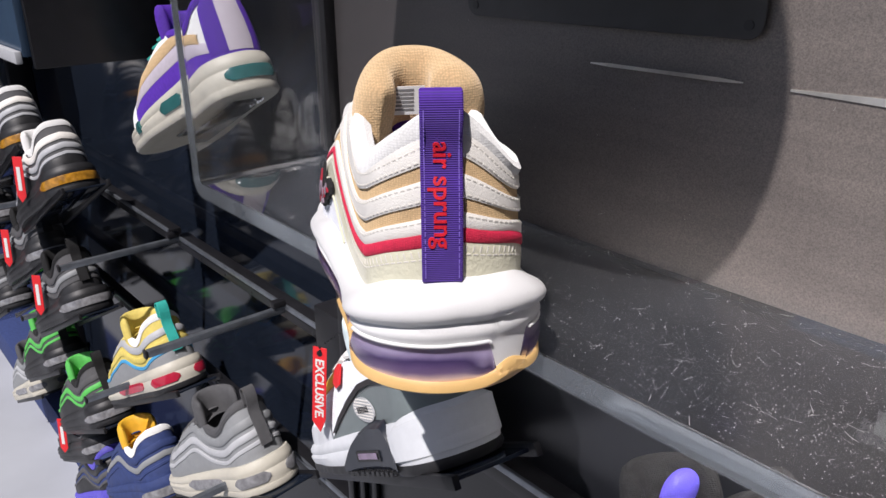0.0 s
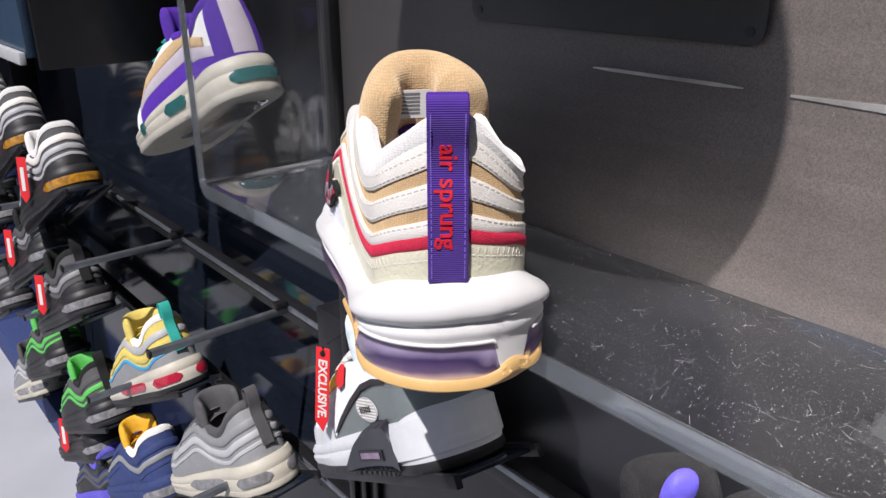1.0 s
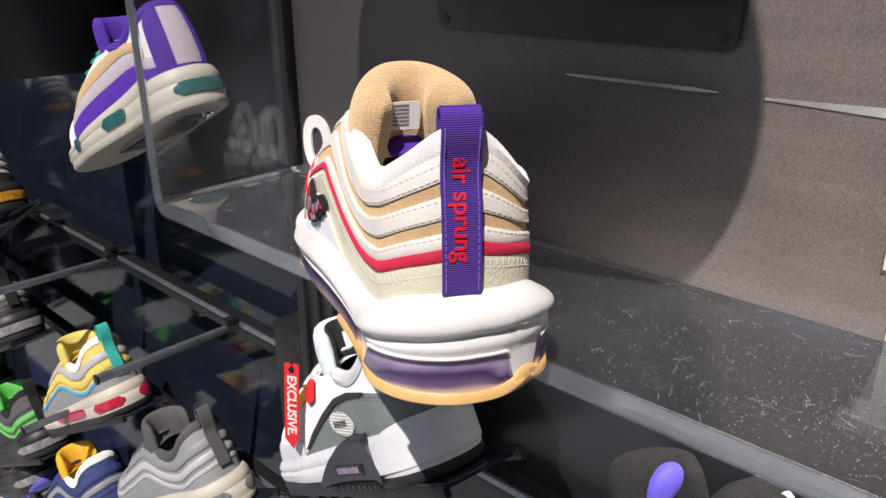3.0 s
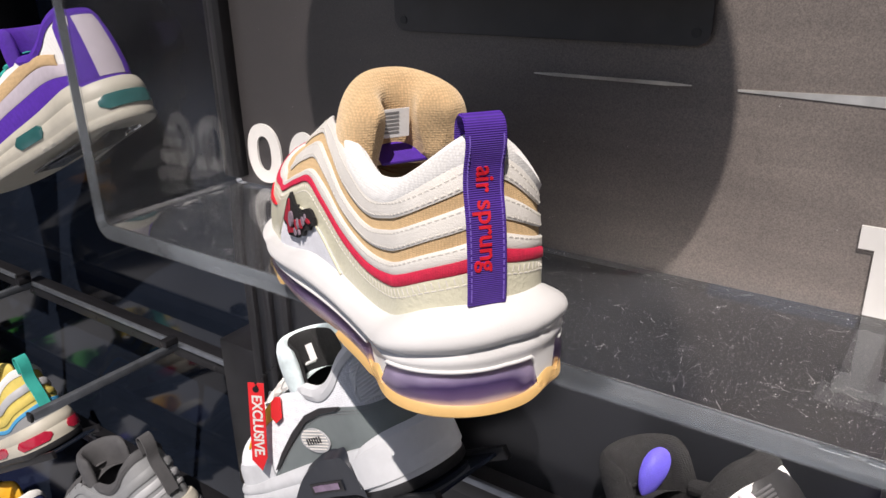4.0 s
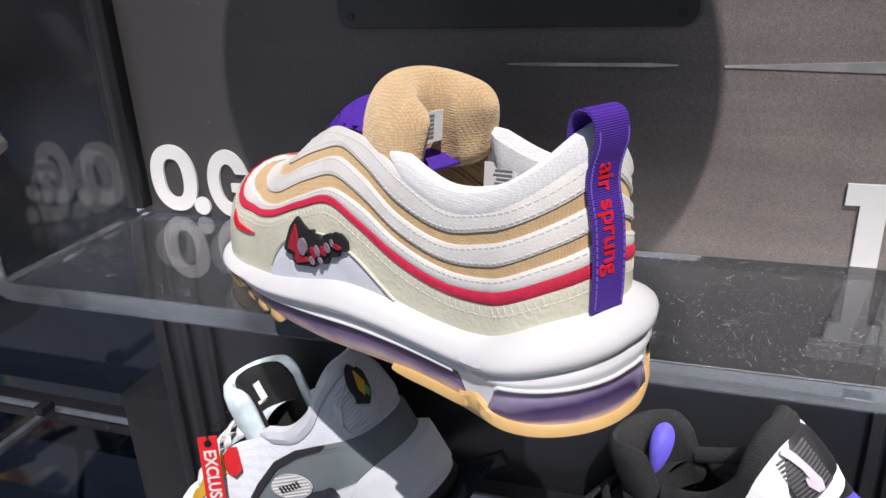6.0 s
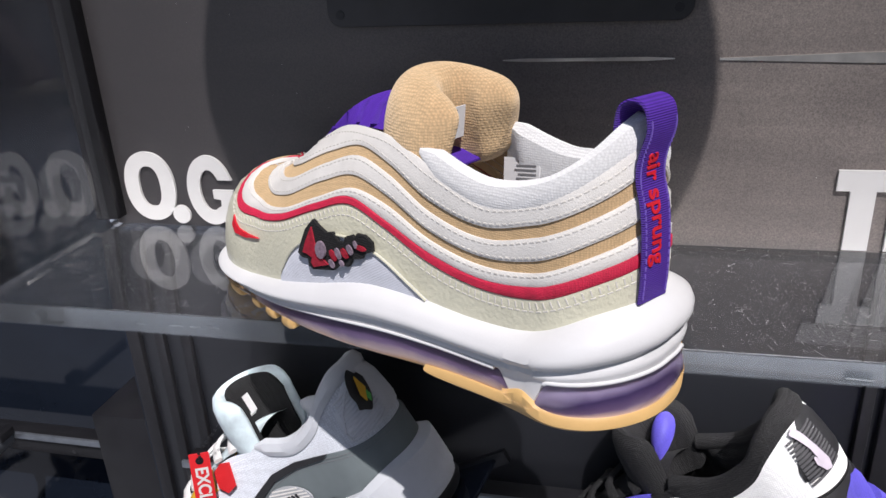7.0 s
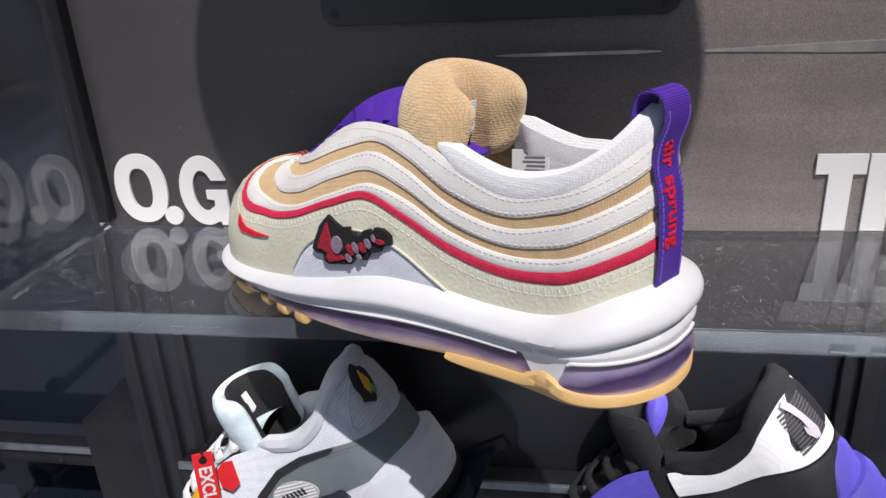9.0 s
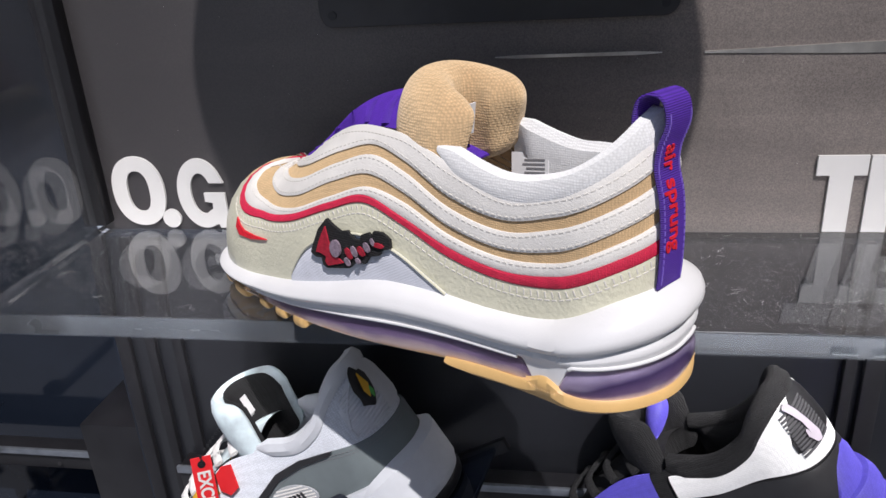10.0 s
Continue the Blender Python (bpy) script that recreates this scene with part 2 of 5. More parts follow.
M = {
    "wall": dusty_graded("wall_panel", (0.052, 0.049, 0.052), (0.34, 0.295, 0.265)),
    "wall_low": mat("lower_panel", (0.013, 0.014, 0.017), 0.28, vary=0.14, scale=9, bump=0.2, bump_scale=1500, spec=0.5),
    "black_metal": mat("black_metal", (0.012, 0.012, 0.014), 0.38, vary=0.2, scale=40, bump=0.1, bump_scale=700, spec=0.35),
    "black_gloss": mat("black_gloss", (0.010, 0.014, 0.023), 0.08, vary=0.2, scale=10, spec=0.3),
    "letters": mat("letter_white", (0.72, 0.71, 0.69), 0.45, vary=0.03, scale=40),
    "floor": mat("pale_floor", (0.42, 0.44, 0.48), 0.45, vary=0.08, scale=4, bump=0.1, bump_scale=200),
    "room": mat("room_wall", (0.22, 0.22, 0.225), 0.7, vary=0.08, scale=3),
    "seam": mat("pale_seam_glint_and_specks", (0.74, 0.72, 0.68), 0.32, 0.8, vary=0.25, scale=60),
    "acrylic": clear("acrylic", (0.94, 0.96, 0.98), 0.012, 1.60, scratch=0.03, film=0.018),
    "acrylic_edge": clear("acrylic_edge", (0.84, 0.90, 0.96), 0.03, 1.40, scratch=0.09, film=0.065),
    "white_leather": mat("white_leather", (0.86, 0.835, 0.785), 0.52, vary=0.05, scale=90, bump=0.45, bump_scale=1300),
    "cream_leather": mat("cream_leather", (0.75, 0.73, 0.57), 0.35, vary=0.04, scale=90, bump=0.9, bump_scale=460, coat=0.2),
    "tan_canvas": mat("tan_canvas", (0.66, 0.47, 0.26), 0.85, vary=0.06, scale=140, weave=0.45, weave_scale=1000),
    "tan_mesh": mat("tan_mesh", (0.80, 0.58, 0.33), 0.9, vary=0.06, scale=120, weave=0.6, weave_scale=700, sheen=0.2),
    "red_trim": mat("red_trim", (0.68, 0.022, 0.075), 0.75, vary=0.1, scale=200, weave=0.5, weave_scale=1300),
    "red_thread": mat("red_thread", (0.72, 0.012, 0.03), 0.6, vary=0.15, scale=300, bump=0.5, bump_scale=1500),
    "purple_web": mat("purple_webbing", (0.10, 0.028, 0.40), 0.7, vary=0.08, scale=200, weave=0.8, weave_scale=1050, rib="Z"),
    "purple": mat("purple_fabric", (0.10, 0.025, 0.42), 0.8, vary=0.1, scale=200, weave=0.4, weave_scale=1300),
    "white_mesh": mat("white_mesh", (0.87, 0.87, 0.86), 0.75, vary=0.02, scale=120, weave=0.32, weave_scale=820),
    "white_foam": mat("white_midsole", (0.80, 0.80, 0.80), 0.38, vary=0.02, scale=60, bump=0.12, bump_scale=900),
    "gum": mat("gum_rubber", (0.74, 0.48, 0.19), 0.5, vary=0.06, scale=80, bump=0.15, bump_scale=800),
    "air": clear("clear_air_unit", (0.90, 0.87, 0.95), 0.10, 1.40),
    "plate": mat("powder_coat", (0.065, 0.063, 0.064), 0.5, 0.5, vary=0.1, scale=40, bump=0.2, bump_scale=1800),
    "air_core": tinted("tinted_air_core", ((0.0, (0.74, 0.47, 0.20)), (0.14, (0.58, 0.46, 0.42)), (0.30, (0.15, 0.105, 0.20)), (0.58, (0.045, 0.030, 0.095)), (0.80, (0.30, 0.26, 0.38)), (1.0, (0.60, 0.56, 0.66)))),
    "grey_mesh": mat("pale_grey_mesh", (0.70, 0.72, 0.78), 0.8, vary=0.05, scale=120, weave=0.4, weave_scale=1150, rib="Z"),
    "stitch": mat("cream_stitching", (0.78, 0.75, 0.69), 0.7, vary=0.05, scale=200),
    "label": mat("white_label", (0.78, 0.78, 0.78), 0.6, vary=0.02, scale=100),
    "violet_thread": mat("violet_thread", (0.24, 0.15, 0.62), 0.7, vary=0.1, scale=200),
    "ink": mat("grey_ink", (0.20, 0.20, 0.21), 0.7, vary=0.05, scale=100),
    "black_rubber": mat("black_rubber", (0.02, 0.02, 0.022), 0.5, vary=0.2, scale=80, bump=0.2, bump_scale=600),
    "black_mesh": mat("black_mesh", (0.013, 0.013, 0.014), 0.85, vary=0.2, scale=120, weave=0.8, weave_scale=800),
    # whites of the lower shoe: shade from above put into dimmer, cooler colours
    "shaded_white_mesh": mat("shaded_white_mesh", (0.74, 0.77, 0.82), 0.75, vary=0.03, scale=120, weave=0.5, weave_scale=620),
    "shaded_white_leather": mat("shaded_white_leather", (0.66, 0.68, 0.71), 0.5, vary=0.04, scale=90, bump=0.2, bump_scale=900),
    "air_core_mauve": mat("mauve_window", (0.22, 0.15, 0.24), 0.12, vary=0.3, scale=60, coat=0.5),
    "cage": mat("blue_black_plastic", (0.022, 0.026, 0.036), 0.35, vary=0.1, scale=60),
    "steel_edge": mat("worn_steel_edge", (0.22, 0.24, 0.27), 0.35, metal=0.7, vary=0.2, scale=60, bump=0.1, bump_scale=500),
    "tie_dye": mat("tie_dye_lining", (0.62, 0.72, 0.76), 0.6, vary=0.35, scale=45),
    "mauve": mat("mauve_thread", (0.26, 0.20, 0.25), 0.7, vary=0.3, scale=500, bump=0.6, bump_scale=1400),
    "dark_red": mat("dark_red_thread", (0.38, 0.010, 0.030), 0.7, vary=0.25, scale=500, bump=0.6, bump_scale=1400),
    "slate": mat("slate_grey_leather", (0.17, 0.20, 0.205), 0.5, vary=0.05, scale=80, bump=0.2, bump_scale=900),
    "violet": mat("violet_fabric", (0.105, 0.085, 0.50), 0.6, vary=0.08, scale=150, weave=0.3, weave_scale=700),
    "red_tag": mat("red_tag", (0.70, 0.02, 0.025), 0.45, vary=0.05, scale=60),
    "teal": mat("teal_fabric", (0.03, 0.42, 0.36), 0.6, vary=0.08, scale=100),
    "yellow": mat("yellow_suede", (0.68, 0.55, 0.14), 0.8, vary=0.08, scale=150),
    "orange": mat("amber_yellow", (0.80, 0.45, 0.03), 0.6, vary=0.08, scale=100),
    "green": mat("green_fabric", (0.10, 0.50, 0.10), 0.6, vary=0.08, scale=100),
    "blue": mat("sky_blue_trim", (0.06, 0.34, 0.62), 0.6, vary=0.08, scale=100),
    "navy": mat("navy_fabric", (0.03, 0.05, 0.16), 0.8, vary=0.15, scale=100),
    "grey": mat("grey_leather", (0.26, 0.27, 0.28), 0.55, vary=0.06, scale=80, bump=0.2, bump_scale=900),
    "light_grey": mat("light_grey_leather", (0.46, 0.47, 0.49), 0.5, vary=0.05, scale=80, bump=0.2, bump_scale=900),
    "dark_grey": mat("dark_grey_suede", (0.085, 0.085, 0.09), 0.8, vary=0.1, scale=80, bump=0.3, bump_scale=900),
    "bone": mat("bone_midsole", (0.56, 0.53, 0.45), 0.5, vary=0.05, scale=80, bump=0.1, bump_scale=600),
    "lilac": mat("pale_lilac_suede", (0.52, 0.47, 0.53), 0.75, vary=0.06, scale=150),
    "green_air": mat("teal_air_unit", (0.03, 0.13, 0.13), 0.12, vary=0.15, scale=60, coat=0.5),
    "red_air": mat("red_air_unit", (0.45, 0.02, 0.05), 0.15, vary=0.15, scale=60, coat=0.5),
    "silver_air": mat("smoky_air_unit", (0.22, 0.22, 0.23), 0.15, vary=0.3, scale=120, coat=0.5),
    "amber_air": mat("amber_air_unit", (0.40, 0.19, 0.02), 0.15, vary=0.4, scale=120, coat=0.5),
    "poster_blue": mat("blue_grey_panel", (0.05, 0.085, 0.14), 0.25, vary=0.1, scale=6),
}


# ---- helpers for meshes ----
def smooth_shade(me, angle=None):
    for p in me.polygons:
        p.use_smooth = True
    if angle:
        me.set_sharp_from_angle(angle=radians(angle))


def part(name, bm, material, parent=None, label="", angle=40):
    """Links a bmesh as one mesh object under a thing."""
    bmesh.ops.recalc_face_normals(bm, faces=bm.faces)
    me = bpy.data.meshes.new(name)
    bm.to_mesh(me)
    bm.free()
    smooth_shade(me, angle)
    me.materials.append(material)
    ob = new(name, me)
    if parent:
        ob.parent = parent
    if label:
        ob["label"] = label
    return ob


def thing(name, m, label, category, group="", kind=""):
    ob = new(name)
    ob.empty_display_size = 0.02
    ob.matrix_world = m
    return tagged(ob, label, category, group, kind)


def grid_bm(rows, loop=False, ring=False, caps=False):
    """A bmesh from rows of points. loop: each row closes on itself. ring: the last row meets the first."""
    bm = bmesh.new()
    vs = [[bm.verts.new(p) for p in r] for r in rows]
    n = len(vs[0])
    for i in range(len(vs) if ring else len(vs) - 1):
        a, b = vs[i], vs[(i + 1) % len(vs)]
        for j in range(n if loop else n - 1):
            k = (j + 1) % n
            bm.faces.new((a[j], a[k], b[k], b[j]))
    if caps:
        bm.faces.new(vs[0])
        bm.faces.new(vs[-1])
    bmesh.ops.remove_doubles(bm, verts=bm.verts, dist=1e-6)
    bmesh.ops.dissolve_degenerate(bm, dist=1e-6, edges=bm.edges)
    return bm


def box_bm(x0, x1, y0, y1, z0, z1, bevel=0.0, seg=2):
    bm = bmesh.new()
    bmesh.ops.create_cube(bm, size=1.0, matrix=Matrix.Translation(((x0 + x1) / 2, (y0 + y1) / 2, (z0 + z1) / 2)) @ Matrix.Diagonal((x1 - x0, y1 - y0, z1 - z0, 1)))
    if bevel:
        bmesh.ops.bevel(bm, geom=bm.edges[:], offset=bevel, segments=seg, profile=0.5, affect="EDGES")
    return bm


def tube_bm(points, radius, sides=8, flat=1.0, ring=False):
    """A tube along points; flat squeezes it along z."""
    pts = [Vector(p) for p in points]
    rows = []
    for i, p in enumerate(pts):
        a, b = pts[max(i - 1, 0)], pts[min(i + 1, len(pts) - 1)]
        if ring:
            a, b = pts[i - 1], pts[(i + 1) % len(pts)]
        d = (b - a).normalized()
        s = d.cross(Vector((0, 0, 1)))
        s = s.normalized() if s.length > 0.05 else Vector((0, 1, 0))
        n = s.cross(d).normalized()
        rows.append([p + s * radius * math.cos(k * 2 * math.pi / sides) + n * radius * flat * math.sin(k * 2 * math.pi / sides) for k in range(sides)])
    return grid_bm(rows, loop=True, ring=ring, caps=not ring)


def prism_bm(poly, depth, bevel=0.0):
    """A flat outline (x, z) drawn into a slab that reaches depth along -y from y = 0."""
    bm = bmesh.new()
    f = bm.faces.new([bm.verts.new((x, 0, z)) for x, z in poly])
    r = bmesh.ops.extrude_face_region(bm, geom=[f])
    bmesh.ops.translate(bm, verts=[v for v in r["geom"] if isinstance(v, bmesh.types.BMVert)], vec=(0, -depth, 0))
    if bevel:
        bmesh.ops.bevel(bm, geom=bm.edges[:], offset=bevel, segments=1, affect="EDGES")
    return bm


def text_mesh(body, size, depth=0.0003, bold=0.0):
    """The mesh of a line of writing, centred, in x and y."""
    cu = bpy.data.curves.new("writing", "FONT")
    cu.body, cu.size, cu.extrude, cu.align_x, cu.align_y, cu.offset = body, size, depth, "CENTER", "CENTER", bold
    ob = new("writing", cu)
    dg = bpy.context.evaluated_depsgraph_get()
    me = bpy.data.meshes.new_from_object(ob.evaluated_get(dg))
    bpy.data.objects.remove(ob)
    return me


# ---- the form of the shoes ----
def smooth(xs, ys):
    """A smooth curve through a few control points."""
    xs, ys = np.array(xs, float), np.array(ys, float)
    d = np.gradient(ys, xs)

    def f(x):
        x = min(max(x, xs[0]), xs[-1])
        i = min(max(int(np.searchsorted(xs, x)) - 1, 0), len(xs) - 2)
        h = xs[i + 1] - xs[i]
        s = (x - xs[i]) / h
        return float((2 * s**3 - 3 * s**2 + 1) * ys[i] + (s**3 - 2 * s**2 + s) * h * d[i] + (3 * s**2 - 2 * s**3) * ys[i + 1] + (s**3 - s**2) * h * d[i + 1])
    return f


class Last:
    """The form of a shoe's upper: heel at x = 0, toe along +x, its left side along +y. q runs from the heel's middle (0) to the toe's (1), z is a height."""
    HEEL, TOE = 0.045, 0.245

    def __init__(self, lat, med, foot, crown, n=2.5, dip=(0.0, 0.0)):
        self.w = {1: smooth([0.045, 0.10, 0.16, 0.205, 0.245], lat), -1: smooth([0.045, 0.10, 0.16, 0.205, 0.245], med)}
        self.foot, self.crown, self.n, self.dip = foot, crown, n, dip

    def base(self, q, side):
        """The outline's point at the sole and the axis point that its section leans to."""
        H, T = self.HEEL, self.TOE
        if q < 0.2:
            a = q / 0.2 * math.pi / 2
            return (H - 0.036 * math.cos(a), side * self.w[side](H) * math.sin(a) ** 0.95), (H, 0.0)
        if q > 0.8:
            a = (1 - q) / 0.2 * math.pi / 2
            return (T + 0.068 * math.cos(a), side * self.w[side](T) * math.sin(a) ** 0.85), (T, 0.0)
        x = H + (q - 0.2) / 0.6 * (T - H)
        return (x, side * self.w[side](x)), (x, 0.0)

    def at(self, q, side, z, lift=0.0):
        (bx, by), (ax, ay) = self.base(q, side)
        z0, z1 = self.foot(q), self.crown(q)
        if q < 0.26 and z > 0.078:
            z = 0.078 + (z - 0.078) * (1 - self.dip[0 if side > 0 else 1] * math.sin(math.pi * q / 0.26) ** 2)
        h = min(max((z - z0) / (z1 - z0), 0.0), 1.0)
        g = max(1 - h ** self.n, 0.0) ** (1 / self.n)
        r = math.hypot(bx - ax, by - ay)
        k = g + lift * (1 - 0.7 * h ** 6) / max(r, 0.01)
        return (ax + (bx - ax) * k, ay + (by - ay) * k, z0 + (z1 - z0) * h + lift * 0.8 * h ** 4)
FOOT = smooth([0, 0.1, 0.2, 0.3, 0.4, 0.48, 0.6, 0.75, 0.88, 1.0], [0.060, 0.056, 0.044, 0.042, 0.044, 0.044, 0.035, 0.024, 0.018, 0.018])
CROWN = smooth([0, 0.2, 0.35, 0.5, 0.65, 0.8, 0.9, 1.0], [0.165, 0.165, 0.156, 0.133, 0.110, 0.082, 0.082, 0.082])
MAIN = Last([0.0365, 0.041, 0.048, 0.050, 0.046], [0.0385, 0.038, 0.043, 0.047, 0.044], FOOT, CROWN, 2.25, (0.08, 0.36))


def band_bm(last, qs, lo, hi, lift, rows=5, q_med=None):
    """A raised strip over the upper. qs: signed q values, minus for the right side; lo and hi: heights over |q|."""
    out = []
    ts = [0.0, 0.0] + [(i + 0.5) / rows for i in range(rows)] + [1.0, 1.0]
    ls = [-0.0006, 0.6] + [1.0] * rows + [0.6, -0.0006]
    for q in qs:
        a, s = abs(q), (1 if q >= 0 else -1)
        z0, z1 = lo(a), hi(a)
        out.append([last.at(a, s, z0 + (z1 - z0) * t, lift * l if l > 0 else l) for t, l in zip(ts, ls)])
    return grid_bm(out)


def span(a, b, n):
    return [a + (b - a) * i / n for i in range(n + 1)]


def stitch_bm(last, qs, zf, lift, size=(0.0021, 0.0006), gap=0.0034):
    """A row of short stitches along a height curve."""
    bm = bmesh.new()
    pts = [Vector(last.at(abs(q), 1 if q >= 0 else -1, zf(abs(q)), lift)) for q in qs]
    run, nxt = 0.0, 0.0
    for a, b in zip(pts, pts[1:]):
        d = b - a
        seg = d.length
        while seg > 1e-6 and nxt < run + seg:
            p = a + d * ((nxt - run) / seg)
            t = d.normalized()
            up = Vector((0, 0, 1))
            s = t.cross(up).normalized()
            up = s.cross(t)
            m = Matrix((t * size[0], s * 0.0004, up * size[1])).transposed().to_4x4()
            m.translation = p
            bmesh.ops.create_cube(bm, size=1.0, matrix=m)
            nxt += gap
        run += seg
    return bm


def sole_ring(last, off, q):
    """A point of the sole's outline, off metres outside the upper."""
    s = 1 if q >= 0 else -1
    (bx, by), (ax, ay) = last.base(abs(q), s)
    d = Vector((bx - ax, by - ay))
    d = d.normalized() if d.length else Vector((-1, 0))
    return bx + d.x * off, by + d.y * off


LOOP = span(-1, 1, 120)[:-1]


def ring_bm(last, zs, offs, qs=LOOP, closed=True, caps=False):
    """A band round the sole: zs and offs are functions of |q|, from the bottom row to the top one."""
    rows = []
    for q in qs:
        rows.append([(*sole_ring(last, o(q), q), z(q)) for z, o in zip(zs, offs)])
    return grid_bm(rows, ring=closed)


def const(v):
    return lambda q: v


def fill_loop(bm, pts):
    vs = [bm.verts.new(p) for p in pts]
    bm.faces.new(vs)


# heights of the wavy bands over q
QS = [0, 0.1, 0.2, 0.27, 0.37, 0.45, 0.52, 0.6, 0.7, 0.79, 0.86, 0.92]
W_RED0 = smooth(QS, [0.078, 0.071, 0.060, 0.058, 0.064, 0.076, 0.083, 0.075, 0.062, 0.056, 0.058, 0.082])
W_RED1 = smooth(QS, [0.086, 0.078, 0.067, 0.064, 0.070, 0.081, 0.088, 0.080, 0.067, 0.061, 0.064, 0.085])
W_C = smooth(QS, [0.092, 0.084, 0.072, 0.069, 0.075, 0.087, 0.091, 0.082, 0.069, 0.065, 0.071, 0.088])
W_D = smooth(QS[:-1], [0.0985, 0.0905, 0.0775, 0.0735, 0.0795, 0.0918, 0.0972, 0.0895, 0.0755, 0.0715, 0.081])
W_E = smooth(QS[:-1], [0.109, 0.101, 0.088, 0.082, 0.088, 0.101, 0.106, 0.098, 0.084, 0.0795, 0.086])
W_F = smooth(QS[:-2] + [0.83], [0.1165, 0.1075, 0.0938, 0.0875, 0.0935, 0.1060, 0.1105, 0.1035, 0.0900, 0.082, 0.0815])
W_G = smooth(QS[:-2] + [0.83], [0.128, 0.118, 0.104, 0.098, 0.107, 0.117, 0.118, 0.114, 0.101, 0.0865, 0.0818])
COLLAR = smooth([0, 0.08, 0.11, 0.15, 0.19, 0.24, 0.28, 0.32, 0.37, 0.42], [0.131, 0.127, 0.123, 0.116, 0.109, 0.103, 0.102, 0.105, 0.111, 0.117])


def ribbon_bm(path, width, thick=0.0012, y=0.0, tilt=0.0):
    """Webbing along a path of (x, z) points."""
    n = len(path)
    rows = []
    for i, (x, z) in enumerate(path):
        a, b = path[max(i - 1, 0)], path[min(i + 1, n - 1)]
        d = Vector((b[0] - a[0], b[1] - a[1])).normalized()
        nx, nz = -d.y * thick / 2, d.x * thick / 2
        h = width / 2
        rows.append([(x + nx, y - h + 0.0006, z + nz), (x + nx, y + h - 0.0006, z + nz), (x, y + h, z), (x - nx, y + h - 0.0006, z - nz), (x - nx, y - h + 0.0006, z - nz), (x, y - h, z)])
    return grid_bm(rows, loop=True, caps=True)


def spline(pts, n):
    """Points along a smooth line through pts."""
    pts = [Vector(p) for p in pts]
    out = []
    for i in range(len(pts) - 1):
        p0, p1, p2, p3 = pts[max(i - 1, 0)], pts[i], pts[i + 1], pts[min(i + 2, len(pts) - 1)]
        for k in range(n):
            t = k / n
            out.append(0.5 * ((2 * p1) + (p2 - p0) * t + (2 * p0 - 5 * p1 + 4 * p2 - p3) * t * t + (3 * p1 - p0 - 3 * p2 + p3) * t**3))
    out.append(pts[-1])
    return out


def ease(x, a, b):
    k = min(max((x - a) / (b - a), 0.0), 1.0)
    return k * k * (3 - 2 * k)


def tongue_bm(x_end, x_apex, half, z_lo, z_top, thick, lean, drop, lat=0.98, med=0.98, arch=0.0, lift=0.0, swell=0.0):
    """A padded tongue: a horseshoe-shaped wall of padding, open to the heel, with a round top edge. arch draws the top together; lift raises the inner wing's foot."""
    out = []
    n = 44
    for i in range(n + 1):
        a = -1 + 2 * i / n
        ang = a * math.pi / 2 * (lat if a > 0 else med)
        px, py = x_end + (x_apex - x_end) * math.cos(ang), half * math.copysign(abs(math.sin(ang)) ** 0.85, a) * (1 - 0.12 * abs(a) ** 5)
        nx, ny = math.cos(ang), math.sin(ang)
        top = z_top - drop * abs(a) ** 2.0 * (1 + 2.4 * swell * max(a, 0))
        low = z_lo + lift * max(-a - 0.35, 0) ** 1.4
        e = math.sqrt(max(1 - (max(abs(a) - 0.80, 0) / 0.20) ** 2, 0.02))
        th = thick * e * (1 + 0.12 * noise.noise((a * 2.2, 3, 0))) * (1 + swell * ease(-a, -0.1, 0.7) - 0.25 * swell * ease(a, 0.5, 0.95))
        row = []
        for dx, k in ((0.40, 0.0), (0.52, 0.25), (0.60, 0.5), (0.60, 0.72), (0.50, 0.88), (0.25, 0.975), (-0.05, 1.0), (-0.35, 0.97), (-0.62, 0.87), (-0.72, 0.70), (-0.62, 0.45), (-0.48, 0.22), (-0.40, 0.0)):
            mid = (low + top) / 2
            z = mid + (low + (top - low) * k - mid) * (0.45 + 0.55 * e if a < 0 else 0.8 + 0.2 * e)
            back = lean * k ** 1.6
            row.append((px - back + nx * dx * th, (py + ny * dx * th * (1 - 0.1 * k)) * (1 - arch * k ** 2.2), z))
        out.append(row)
    return grid_bm(out, loop=True, caps=True)


def throat_bm(last, q0, q1, top, rise):
    """The soft cover under the laces, arched between the two eyelet edges."""
    rows = []
    for q in span(q0, q1, 16):
        a, b = Vector(last.at(q, -1, top(q), -0.004)), Vector(last.at(q, 1, top(q), -0.004))
        rows.append([tuple(a.lerp(b, k / 10) + Vector((0, 0, rise * (1 - 0.8 * ((q - q0) / (q1 - q0)) ** 1.5) * math.sin(math.pi * k / 10)))) for k in range(11)])
    return grid_bm(rows)


